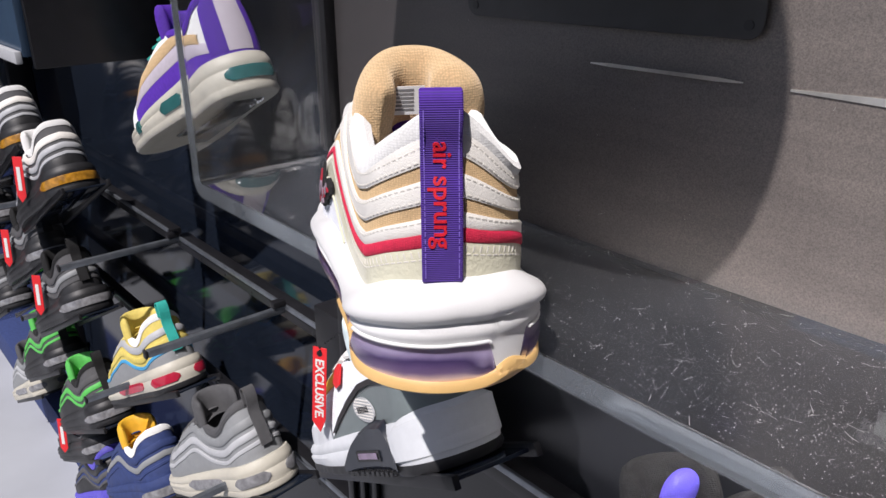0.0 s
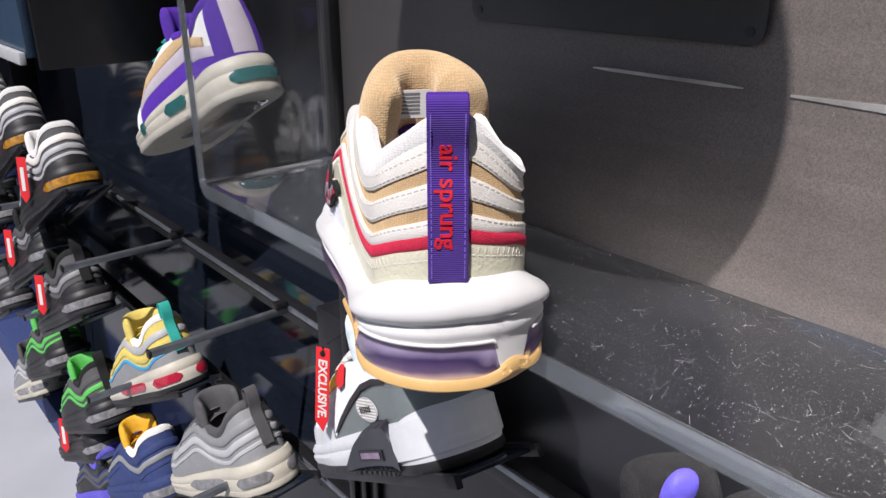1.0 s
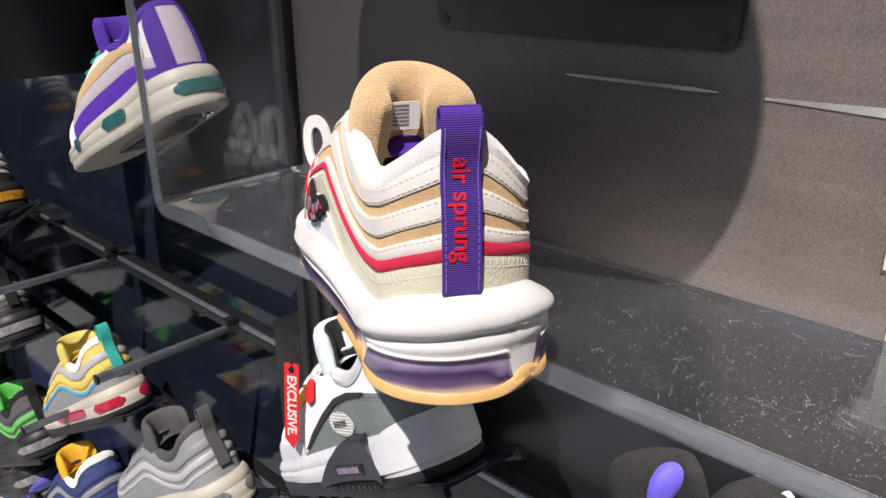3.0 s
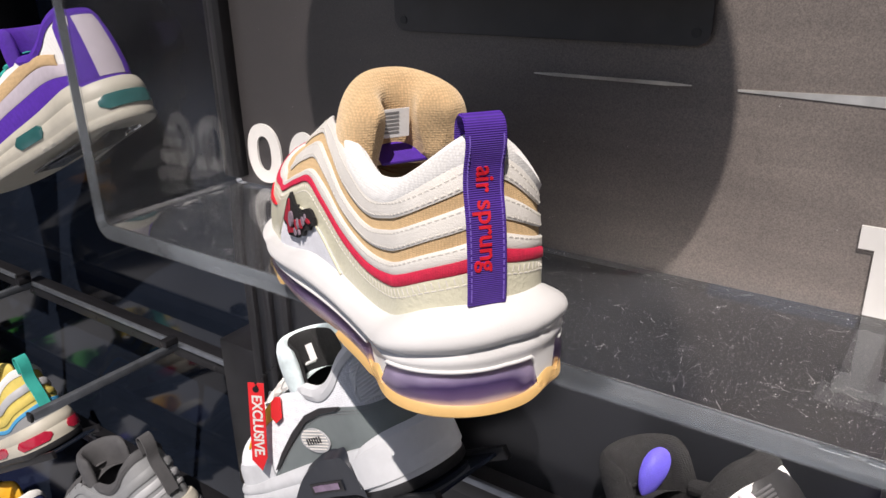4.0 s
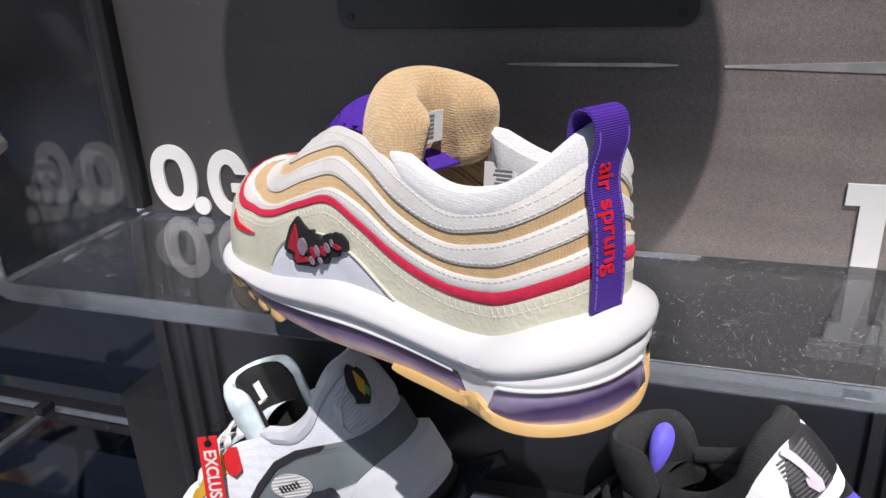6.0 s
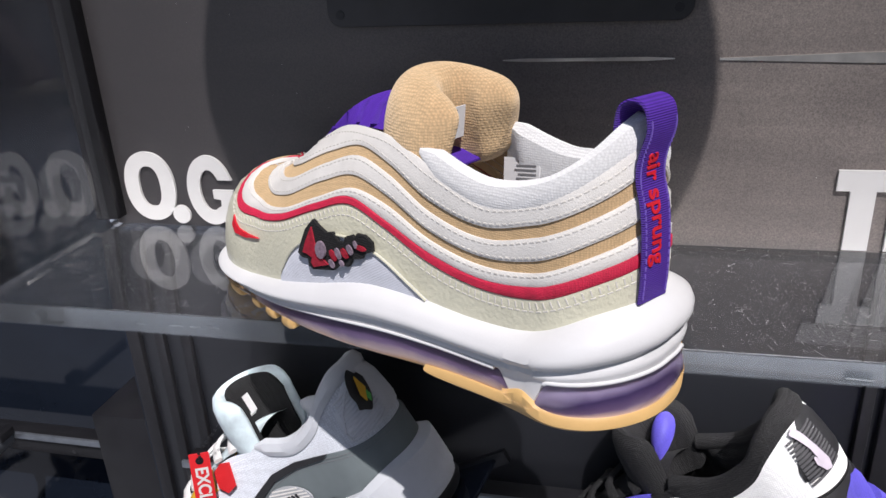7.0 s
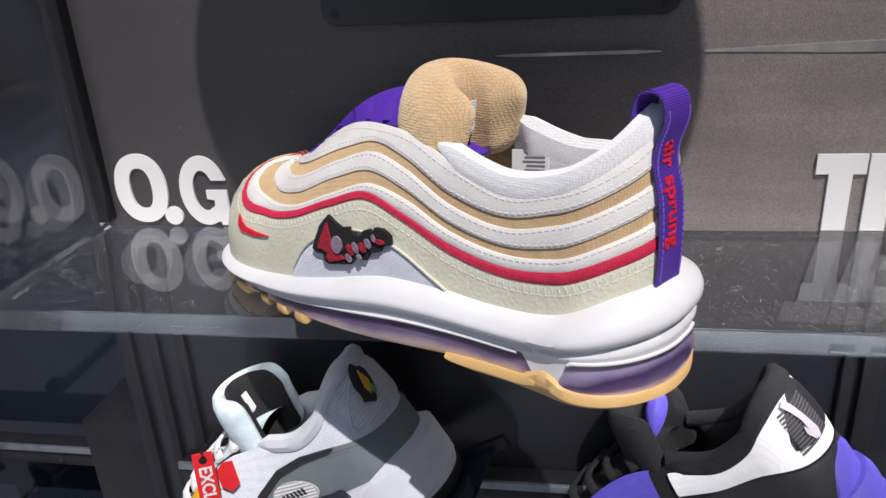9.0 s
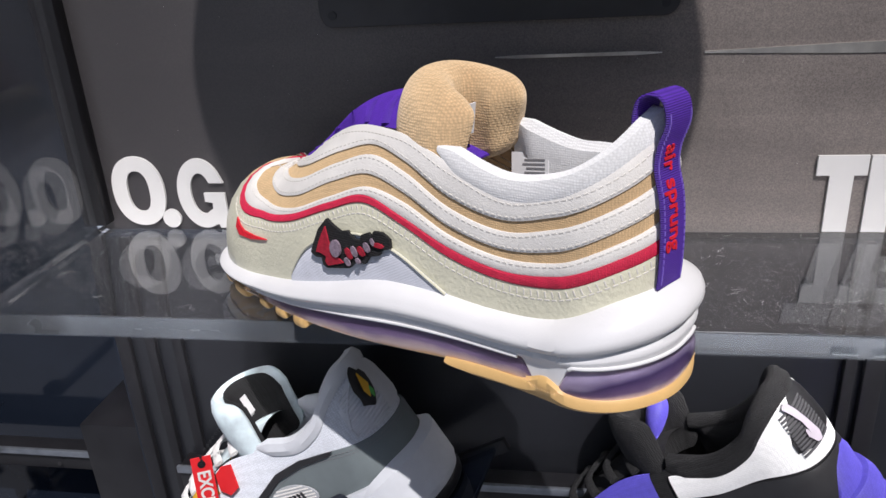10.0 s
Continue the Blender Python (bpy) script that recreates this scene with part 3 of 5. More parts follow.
def shoe_shell(last, top, collar_q, t, mats, rim=1.0):
    """Upper, lining, insole: what all the shoes share."""
    qs = span(-1, 1, 120)

    def tz(q):
        a = abs(q)
        return top(a) if a < 0.83 else last.crown(a)
    rows = [[last.at(abs(q), 1 if q >= 0 else -1, last.foot(abs(q)) - 0.004 * (k == 0) + (tz(q) - last.foot(abs(q))) * k / 12) for k in range(13)] for q in qs]
    part("upper", grid_bm(rows), mats["upper"], t)
    rows = []
    for q in span(-collar_q, collar_q, 70):
        a, s = abs(q), (1 if q >= 0 else -1)
        z = COLLAR(a) if top is None else top(a)
        prof = [(0.0012, -0.006), (0.003 * rim, -0.001), (0.002, 0.004 * rim), (-0.003, 0.006 * rim), (-0.008 * rim, 0.002), (-0.010 * rim, -0.008), (-0.009, -0.022)]
        e = 0.25 + 0.75 * min((collar_q - a) / 0.035, 1.0)
        r = [last.at(a, s, z + dz * e, l * e) for l, dz in prof]
        fz = last.foot(a) + 0.006
        r += [last.at(a, s, fz + (z - 0.022 - fz) * k, -0.0085) for k in (0.66, 0.33, 0.0)]
        rows.append(r)
    part("collar_lining", grid_bm(rows), mats["lining"], t)
    bm = bmesh.new()
    fill_loop(bm, [last.at(abs(q), 1 if q >= 0 else -1, last.foot(abs(q)) + 0.008, -0.006) for q in span(-1, 1, 60)[:-1]])
    part("insole", bm, mats["insole"], t)


# ---- the display wall and the shop ----
WALL = 0.416          # face of the back panel
SHELF = 1.100         # top of the acrylic shelf


def slab(name, mat_, x0, x1, y0, y1, z0, z1, bevel=0.0, label="", category="", kind="structure"):
    ob = part(name, box_bm(x0, x1, y0, y1, z0, z1, bevel), mat_)
    return tagged(ob, label, category, "", kind)


slab("wall_north_low", M["wall_low"], -0.662, 2.5, WALL + 0.002, WALL + 0.03, 0.0, 1.090, 0, "black lower panel under the acrylic shelf", "wall")
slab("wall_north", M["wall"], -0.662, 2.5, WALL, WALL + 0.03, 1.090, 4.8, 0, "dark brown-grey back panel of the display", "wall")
slab("wall_north_bay", M["black_gloss"], -5.0, -0.668, 0.50, 0.53, 0.0, 4.8, 0, "glossy black back panel of the next bay", "wall")
slab("wall_return", M["black_gloss"], -0.668, -0.662, WALL, 0.53, 0.0, 4.8, 0, "black return between the bays", "wall")
slab("floor", M["floor"], -5.0, 2.5, -1.5, 0.53, -0.05, 0.0, 0, "pale grey-blue shop floor", "floor")
slab("ceiling", M["room"], -5.0, 2.5, -1.5, 0.53, 4.8, 4.9, 0, "pale shop ceiling", "ceiling")
slab("wall_west", M["room"], -5.1, -5.0, -1.5, 0.53, 0, 4.8, 0, "grey shop wall", "wall")
slab("wall_east", M["room"], 2.5, 2.6, -1.5, 0.53, 0, 4.8, 0, "grey shop wall", "wall")
# the shop-window side: a sill and a head with the opening between
slab("wall_south", M["room"], -5.0, 2.5, -1.6, -1.5, 0, 0.25, 0, "low wall under the shop window", "wall")
slab("wall_south_head", M["room"], -5.0, 2.5, -1.6, -1.5, 4.65, 4.8, 0, "wall over the shop window", "wall")
# unseen closure, added to dim the reflections in the black left bay
slab("wall_south_blocker", M["room"], -5.0, -2.6, -1.6, -1.5, 0.25, 4.65, 0, "unseen wall added to keep window light off the far bay", "wall")
slab("wall_south_side", M["room"], 2.05, 2.5, -1.6, -1.5, 0.25, 4.65, 0, "closed wall beside the shop window", "wall")
slab("wall_south_sill", M["room"], -0.1, 2.05, -1.6, -1.5, 0.25, 2.3, 0, "wall under a high shop window", "wall")
slab("ground", M["floor"], -60, 60, -80, -1.6, -0.25, -0.15, 0, "pale pavement outside the shop window", "ground")


# a round sign hung in the window bay: its shadow is the dark disc on the panel
def round_sign():
    k = 0.46
    c = Vector((-0.372, WALL, 1.205)) + Vector((0.32, -0.64, 1.06)) * k
    t = thing("round_sign", Matrix.Translation(c), "round dark hanging sign that shades the back panel", "sign")
    rows = [[(r * math.cos(a), y, r * math.sin(a)) for a in [i * 2 * math.pi / 96 for i in range(96)]] for r, y in ((0.0005, -0.003), (0.176, -0.003), (0.178, -0.001), (0.178, 0.001), (0.176, 0.003), (0.0005, 0.003))]
    part("board", grid_bm(rows, loop=True, caps=True), M["black_metal"], t)
    for sx in (-1, 1):
        part("cord", tube_bm([(sx * 0.10, 0, 0.14), (sx * 0.10, 0, 4.8 - c.z)], 0.0012, 6), M["black_rubber"], t)


round_sign()

# acrylic shelf with its upright end: one bent sheet with a rounded corner
X0, X1, YF, TH = -0.662, 0.62, 0.268, 0.014


def acrylic_bm():
    prof = []
    r = 0.016
    prof += [(X0, 1.62), (X0, SHELF - TH + r)]
    prof += [(X0 + r - r * math.cos(a), SHELF - TH + r - r * math.sin(a)) for a in [k * math.pi / 16 for k in range(1, 8)]]
    prof += [(X0 + r, SHELF - TH), (X1, SHELF - TH), (X1, SHELF), (X0 + TH + 0.003, SHELF), (X0 + TH, SHELF + 0.003), (X0 + TH, 1.62)]
    bm = bmesh.new()
    f = bm.faces.new([bm.verts.new((x, YF, z)) for x, z in prof])
    ex = bmesh.ops.extrude_face_region(bm, geom=[f])
    bmesh.ops.translate(bm, verts=[v for v in ex["geom"] if isinstance(v, bmesh.types.BMVert)], vec=(0, WALL - 0.004 - YF, 0))
    edges = [e for e in bm.edges if abs(e.verts[0].co.y - YF) < 1e-6 and abs(e.verts[1].co.y - YF) < 1e-6]
    bmesh.ops.bevel(bm, geom=edges, offset=0.0009, segments=2, affect="EDGES")
    return bm


shelf = part("acrylic_shelf", acrylic_bm(), M["acrylic"], None, "", 30)
tagged(shelf, "thick clear scratched acrylic shelf with an upright end panel", "shelf")
shelf.visible_shadow = False


def edge_bm():
    """The saw-cut front edge of the sheet, a skin that scatters a little light."""
    r = 0.016
    inner = [(X0 + TH, 1.62), (X0 + TH, SHELF + 0.003), (X0 + TH + 0.003, SHELF), (X1, SHELF)]
    outer = [(X0, 1.62), (X0, SHELF - TH + r)] + [(X0 + r - r * math.cos(a), SHELF - TH + r - r * math.sin(a)) for a in [k * math.pi / 12 for k in range(1, 6)]] + [(X0 + r, SHELF - TH), (X1, SHELF - TH)]
    bm = bmesh.new()
    f = bm.faces.new([bm.verts.new((x, YF - 0.0004, z)) for x, z in outer + inner[::-1]])
    ex = bmesh.ops.extrude_face_region(bm, geom=[f])
    bmesh.ops.translate(bm, verts=[v for v in ex["geom"] if isinstance(v, bmesh.types.BMVert)], vec=(0, -0.0003, 0))
    return bm


edge = part("front_edge", edge_bm(), M["acrylic_edge"], shelf, "pale saw-cut front edge of the acrylic", 30)
edge.visible_shadow = False
# skin added at the sheet's back; its pale film stands in for a reflection
back = part("back_edge", box_bm(X0 + TH, X1, WALL - 0.0036, WALL - 0.0032, SHELF - TH + 0.0005, SHELF - 0.0005), M["acrylic_edge"], shelf, "pale skin on the acrylic back edge, standing in for its reflection", 30)
back.visible_shadow = False

# black upright channel beside the end panel
post = slab("trim_post", M["black_metal"], -0.668, -0.640, WALL - 0.012, WALL + 0.002, 1.105, 3.1, 0.002, "black metal upright channel between two bays", "trim")
for xa, xb in ((-0.664, -0.652), (-0.637, -0.628), (-0.612, -0.603), (-0.078, -0.070), (-0.064, -0.050)):
    slab("trim_groove", M["black_metal"], xa, xb, WALL - 0.004, WALL + 0.002, 0.30, 1.082, 0.001, "narrow black upright slot strip on the panel", "trim")

# seams across the panel; pale tapered strips carry their glint in the colour
for x0, x1, z, h in ((-0.330, -0.221, 1.2255, 0.0018), (-0.194, 0.60, 1.2245, 0.0034)):
    n = 40
    rows = []
    for i in range(n + 1):
        x = x0 + (x1 - x0) * i / n
        e = min(i, n - i if x1 < 0 else n, 6) / 6
        w = h * (0.25 + 0.75 * e) * (0.7 + 0.3 * noise.noise((x * 9, 0, 0)) + (0.5 * min(max((x + 0.194) * 12, 0), 1) if x1 > 0 else 0))
        y = WALL - (0.0030 if x1 < 0 else 0.0008)
        rows.append([(x, y + 0.0008, z - w), (x, y, z - w), (x, y, z + w), (x, y + 0.0008, z + w)])
    tagged(part("trim_seam", grid_bm(rows, loop=True, caps=True), M["seam"]), "horizontal panel seam, its bright glint put into pale metal", "trim", "", "structure")

# letters on the wall, cut from white board
def letter(name, poly, holes, x, z, label):
    bm = bmesh.new()
    es = []
    for ring in [poly] + holes:
        vs = [bm.verts.new((px, 0, pz)) for px, pz in ring]
        es += [bm.edges.new((vs[i], vs[(i + 1) % len(vs)])) for i in range(len(vs))]
    bmesh.ops.triangle_fill(bm, use_beauty=True, use_dissolve=True, edges=es)
    ex = bmesh.ops.extrude_face_region(bm, geom=bm.faces[:])
    bmesh.ops.translate(bm, verts=[v for v in ex["geom"] if isinstance(v, bmesh.types.BMVert)], vec=(0, -0.0022, 0))
    ob = part(name, bm, M["letters"], None, "", 30)
    ob.matrix_world = pose(x, WALL - 0.0004, z)
    return tagged(ob, label, "letter", "white letters on the back panel")


def oval(cx, cz, rx, rz, n=40, p=2.0, flip=False):
    out = []
    for k in range(n):
        a = 2 * math.pi * k / n
        c, s = math.cos(a), math.sin(a)
        out.append((cx + rx * math.copysign(abs(c) ** (2 / p), c), cz + rz * math.copysign(abs(s) ** (2 / p), s)))
    return out


# O . G .  and the start of the next word
OH = 0.056
letter("letter", oval(0.0218, OH / 2, 0.0218, OH / 2, p=2.2), [oval(0.0218, OH / 2, 0.0092, 0.0165, p=2.4)], -0.6338, SHELF + 0.003, "white cut-out letter O on the dark panel")
letter("full_stop", oval(0.007, 0.0075, 0.0075, 0.0075), [], -0.5955, SHELF + 0.001, "white cut-out full stop on the dark panel")
g = [(0.0195 + 0.0195 * math.cos(a), OH / 2 + OH / 2 * math.sin(a)) for a in [radians(d) for d in range(38, 300, 8)]]
g += [(0.030, 0.003), (0.031, 0.0), (0.0385, 0.0), (0.0385, 0.0285), (0.0215, 0.0285), (0.0215, 0.0215), (0.0275, 0.0205), (0.0270, 0.0155)]
g += [(0.0195 + 0.0085 * math.cos(a), OH / 2 + 0.0165 * math.sin(a)) for a in [radians(d) for d in range(300, 30, -8)]]
g += [(0.0270, 0.0365), (0.0385, 0.0365)]
letter("letter", g, [], -0.5795, SHELF + 0.001, "white cut-out letter G on the dark panel")
letter("full_stop", oval(0.007, 0.0075, 0.0075, 0.0075), [], -0.5365, SHELF + 0.001, "white cut-out full stop on the dark panel")
# the next word stands lower: its feet are hidden behind the shelf's thickness
OI = 0.0543
letter("letter", [(0.0085, 0.0), (0.0237, 0.0), (0.0237, 0.0405), (0.0320, 0.0405), (0.0320, OI), (0.0, OI), (0.0, 0.0405), (0.0085, 0.0405)], [], -0.1162, SHELF + 0.0003, "white cut-out slab letter I on the dark panel")
letter("letter", [(0.0, 0.0), (0.0155, 0.0), (0.0155, 0.0180), (0.0205, 0.0180), (0.0290, 0.0), (0.0460, 0.0), (0.0360, 0.0220), (0.0430, 0.0330), (0.0415, 0.0460), (0.0320, OI), (0.0, OI)],
       [[(0.0155, 0.0290), (0.0155, 0.0425), (0.0245, 0.0425), (0.0280, 0.0360), (0.0245, 0.0290)]], -0.0828, SHELF + 0.0003, "white cut-out slab letter R on the dark panel")

# upper metal shelf: its back plate on the wall and the tray that stands out
upper = thing("metal_shelf", pose(-0.33, WALL - 0.003, 1.249), "black powder-coated metal shelf bracket with a drilled back plate", "shelf")
pl = []
hw, hh, r = 0.1185, 0.10, 0.010
pl += [(-hw + r - r * math.cos(a), r - r * math.sin(a)) for a in [k * math.pi / 12 for k in range(7)]]
pl += [(hw - r + r * math.sin(a), r - r * math.cos(a)) for a in [k * math.pi / 12 for k in range(7)]]
pl += [(hw, hh), (-hw, hh)]
part("back_plate", prism_bm(pl, 0.002, 0.0004), M["plate"], upper)
part("tray", box_bm(-0.10, 0.119, -0.030, -0.0022, 0.0300, 0.0330, 0.0006), M["black_gloss"], upper)
part("front_lip", box_bm(-0.10, 0.119, -0.0325, -0.0302, 0.0290, 0.0390, 0.0003), M["black_metal"], upper)
for sx in (-1, 1):
    bm = bmesh.new()
    bmesh.ops.create_cone(bm, cap_ends=True, segments=20, radius1=0.0030, radius2=0.0030, depth=0.0012, matrix=pose(sx * 0.1095, -0.0021, 0.0080, 90))
    part("screw_hole", bm, M["black_rubber"], upper)

# lower rails with their arms
RAIL = 0.880


def rail(x0, x1, z=RAIL, WALL=WALL):
    t = thing("metal_rail", pose(0, 0, 0), "black metal display rail with small drilled holes on the panel", "rail", "display rails")
    part("bar", box_bm(x0, x1, WALL - 0.022, WALL - 0.001, z - 0.022, z, 0.0012), M["black_metal"], t)
    part("lip", box_bm(x0, x1, WALL - 0.026, WALL - 0.0222, z - 0.004, z + 0.003, 0.0008), M["steel_edge"], t, "worn pale edge")
    x = x0 + 0.02
    while x < x1 - 0.01:
        bm = bmesh.new()
        bmesh.ops.create_cone(bm, cap_ends=True, segments=12, radius1=0.0022, radius2=0.0022, depth=0.001, matrix=pose(x, WALL - 0.0265, z - 0.012, 90))
        part("hole", bm, M["black_rubber"], t)
        x += 0.085
    return t


rail(-0.62, 0.60)
rail(-1.235, -0.7316, 0.838, 0.478)
slab("trim_bracket", M["black_metal"], -0.7290, -0.6640, 0.420, 0.4985, 0.700, 0.900, 0.002, "black metal end bracket of the lower rail", "trim")
rail(-2.2, -1.265, 0.838, 0.478)
rail(-0.62, 0.60, 0.60)
rail(-1.235, -0.672, 0.60, 0.470)
rail(-2.2, -1.265, 0.60, 0.470)
for x in (-2.2,):
    slab("trim_upright", M["black_metal"], x - 0.014, x + 0.014, 0.445, 0.499, 0.0, 3.1, 0.002, "black metal upright of the wall system", "trim")


def arm(x, z, y0=0.262, y1=0.4438):
    t = thing("shelf_arm", pose(x, 0, z), "flat worn steel arm standing out from the wall rail", "arm", "shelf arms")
    part("bar", box_bm(-0.004, 0.004, y0, y1, -0.010, 0.0, 0.0012), M["steel_edge"], t)
    part("hook", box_bm(-0.006, 0.006, y1 - 0.018, y1 + 0.001, 0.0005, 0.010, 0.0015), M["black_metal"], t)
    part("end_cap", box_bm(-0.0045, 0.0045, y0 - 0.004, y0 - 0.0003, -0.0105, 0.0005, 0.001), M["black_rubber"], t)
    return t


for x in (-0.864, -1.22, -1.62, -2.02):
    arm(x, 0.840, 0.262, 0.4518)
    arm(x, 0.602)


def tray(x, y, z, yaw, tilt, w=0.075, d=0.28, sheet="black_gloss"):
    """A slanting black shoe tray; its upper end stands at the wall."""
    t = thing("shoe_tray", pose(x, y, z) @ pose(0, 0, 0, 0, 0, yaw) @ pose(0, 0, 0, 0, tilt, 0), "slanting glossy black shoe tray held by the wall rail" if sheet == "black_gloss" else "slanting clear acrylic shoe tray beside the shelf", "tray", "shoe trays")
    if sheet != "black_gloss":
        w, d = 0.04, 0.20
    part("plate", box_bm(-0.02 if sheet == "black_gloss" else 0.03, d, -w / 2, w / 2, -0.006, -0.0025, 0.001), M[sheet], t)
    for s in (-1, 1) if sheet == "black_gloss" else ():
        part("edge_bar", box_bm(-0.03, d + 0.01, s * w / 2 - 0.003, s * w / 2 + 0.003, -0.010, 0.001, 0.001), M["black_metal"], t)
    return t


# the next bays: a black end panel and a blue-grey board further on
slab("partition", M["black_metal"], -1.132, -1.120, 0.262, 0.499, 1.15, 3.1, 0.001, "black end panel of the next bay", "partition")
slab("partition_board", M["poster_blue"], -3.2, -1.80, 0.40, 0.42, 1.085, 2.6, 0.002, "dark blue-grey board over the far shoes", "board")
slab("partition_frame", M["light_grey"], -3.2, -1.80, 0.385, 0.3985, 1.072, 1.098, 0.002, "pale grey lower frame of the far board", "trim")
slab("plinth", M["navy"], -5.0, -0.70, 0.36, 0.499, 0.0, 0.10, 0.002, "dark plinth under the shoe wall", "plinth")


# ---- the shoe on the shelf ----
def add(f, d):
    return lambda q: f(q) + d


def main_shoe(m):
    t = thing("sneaker", m, "cream and tan sneaker with red piping, purple loop and gum sole", "shoe", "sneakers on display")
    L = MAIN
    top = lambda a: COLLAR(a) if a < 0.40 else W_G(a) - 0.001
    shoe_shell(L, top, 0.398, t, {"upper": M["tan_canvas"], "lining": M["white_mesh"], "insole": M["grey_mesh"]})
    # leather mudguard under the red piping
    part("mudguard", band_bm(L, span(-0.92, 0.92, 150), add(FOOT, -0.003), add(W_RED0, 0.001), 0.0011, 6), M["cream_leather"], t, "cream pebbled leather mudguard")
    part("red_piping", band_bm(L, span(-0.93, 0.93, 160), W_RED0, add(W_RED1, -0.0010), 0.0018, 3), M["red_trim"], t, "raspberry red fabric piping")
    part("wave_panel", band_bm(L, span(-0.90, 0.90, 150), add(W_RED1, -0.0014), W_C, 0.0014, 3), M["white_leather"], t, "thin white leather wave")
    part("wave_panel", band_bm(L, span(-0.855, 0.855, 150), W_D, W_E, 0.0012, 4), M["white_leather"], t, "white leather wave with stitched edges")
    part("wave_panel", band_bm(L, span(-0.82, 0.82, 150), W_F, lambda a: max(W_G(a), COLLAR(a) - 0.003) if a < 0.42 else W_G(a), 0.0014, 4), M["white_leather"], t, "white leather eyelet panel and collar band")
    for f, l, q in ((add(W_E, -0.0016), 0.0012, 0.82), (add(W_D, 0.0016), 0.0012, 0.82), (add(W_F, 0.0018), 0.0014, 0.78), (add(W_C, -0.0014), 0.0014, 0.86)):
        part("stitching", stitch_bm(L, span(-q, q, 300), f, l), M["stitch"], t)
    part("stitching", stitch_bm(L, span(-0.86, 0.86, 300), add(W_G, -0.0030), 0.0014), M["stitch"], t)
    # whip stitches under the piping
    part("whip_stitching", stitch_bm(L, span(-0.88, 0.88, 300), add(W_RED0, -0.0028), 0.0011, (0.0006, 0.0030), 0.0036), M["stitch"], t)
    part("stitching", stitch_bm(L, span(-0.88, 0.88, 300), add(W_RED0, -0.0054), 0.0011, (0.0024, 0.0006), 0.0036), M["stitch"], t)
    # mesh window with the embroidered patch, on the outer side
    win_hi = smooth([0.36, 0.40, 0.46, 0.53, 0.60, 0.66, 0.70], [0.0415, 0.050, 0.062, 0.067, 0.061, 0.048, 0.030])
    part("mesh_window", band_bm(L, span(0.365, 0.695, 40), add(FOOT, -0.006), win_hi, 0.0018, 4), M["grey_mesh"], t, "pale grey ribbed mesh window")
    part("piping", tube_bm([L.at(q, 1, max(win_hi(q), FOOT(q)), 0.0024) for q in span(0.375, 0.69, 44)], 0.0007, 6), M["cream_leather"], t)
    patch(t, L)
    # small red flick near the toe
    pts = [(0.850, 0.0535), (0.848, 0.0478), (0.836, 0.0445), (0.812, 0.0448), (0.768, 0.0482), (0.806, 0.0474), (0.828, 0.0480), (0.840, 0.0502)]
    bm = bmesh.new()
    vs = [bm.verts.new(L.at(q, 1, z - 0.002, 0.0024)) for q, z in pts]
    fl = bm.faces.new(vs)
    ex = bmesh.ops.extrude_face_region(bm, geom=[fl])
    for v in ex["geom"]:
        if isinstance(v, bmesh.types.BMVert):
            v.co.y -= 0.0012
    part("flick", bm, M["red_thread"], t, "small red embroidered flick")
    # tongue, throat, laces
    tg = part("tongue", tongue_bm(0.1135, 0.1445, 0.0265, 0.090, 0.1475, 0.0220, 0.009, 0.011, 1.12, 1.14, 0.18, 0.014, 0.22), M["tan_mesh"], t, "padded tan mesh tongue", None)
    md = tg.modifiers.new("round", "SUBSURF")
    md.levels = md.render_levels = 2
    part("tongue_cover", throat_bm(L, 0.500, 0.835, lambda q: W_G(q) + 0.001, 0.0165), M["purple"], t, "purple fabric tongue cover")
    for k in range(5):
        q = 0.53 + 0.058 * k
        a, b = Vector(L.at(q, -1, W_G(q) + 0.002, -0.002)), Vector(L.at(q, 1, W_G(q) + 0.002, -0.002))
        part("lace", tube_bm([tuple(a.lerp(b, i / 10) + Vector((0.002 * math.sin(i), 0, 0.0150 * (1 - 0.8 * ((q - 0.435) / 0.4) ** 1.5) * math.sin(math.pi * i / 10)))) for i in range(11)], 0.0024, 8, 0.25), M["purple"], t, "flat purple lace")
    tb = part("tongue_base", box_bm(-0.008, 0.016, -0.026, 0.012, -0.0012, 0.0012, 0.001), M["purple"], t, "purple foot of the tongue")
    tb.matrix_local = pose(0.124, 0, 0.101, 0, -24, 0)
    # inner label on the tongue
    lb = part("label", box_bm(-0.0003, 0.0003, -0.010, 0.010, -0.008, 0.008), M["label"], t, "white sewn-in size label")
    lb.matrix_local = pose(0.1185, 0.0045, 0.1195, 0, -8, 0)
    for k in range(6):
        part("print_line", box_bm(-0.0006, -0.0004, -0.004, 0.009, 0.0055 - 0.0022 * k, 0.0066 - 0.0022 * k), M["ink"], lb)
    # printed size label on the lining
    sz = part("size_label", box_bm(-0.012, 0.012, -0.0003, 0.0003, -0.009, 0.009), M["label"], t, "white printed label on the lining")
    sz.matrix_local = pose(0.098, -0.0245, 0.090, 12, 8, -4)
    for k in range(7):
        part("print_line", box_bm(-0.010, 0.002 + 0.0012 * (k % 3), 0.0004, 0.0006, 0.0066 - 0.0022 * k, 0.0076 - 0.0022 * k), M["ink"], sz)
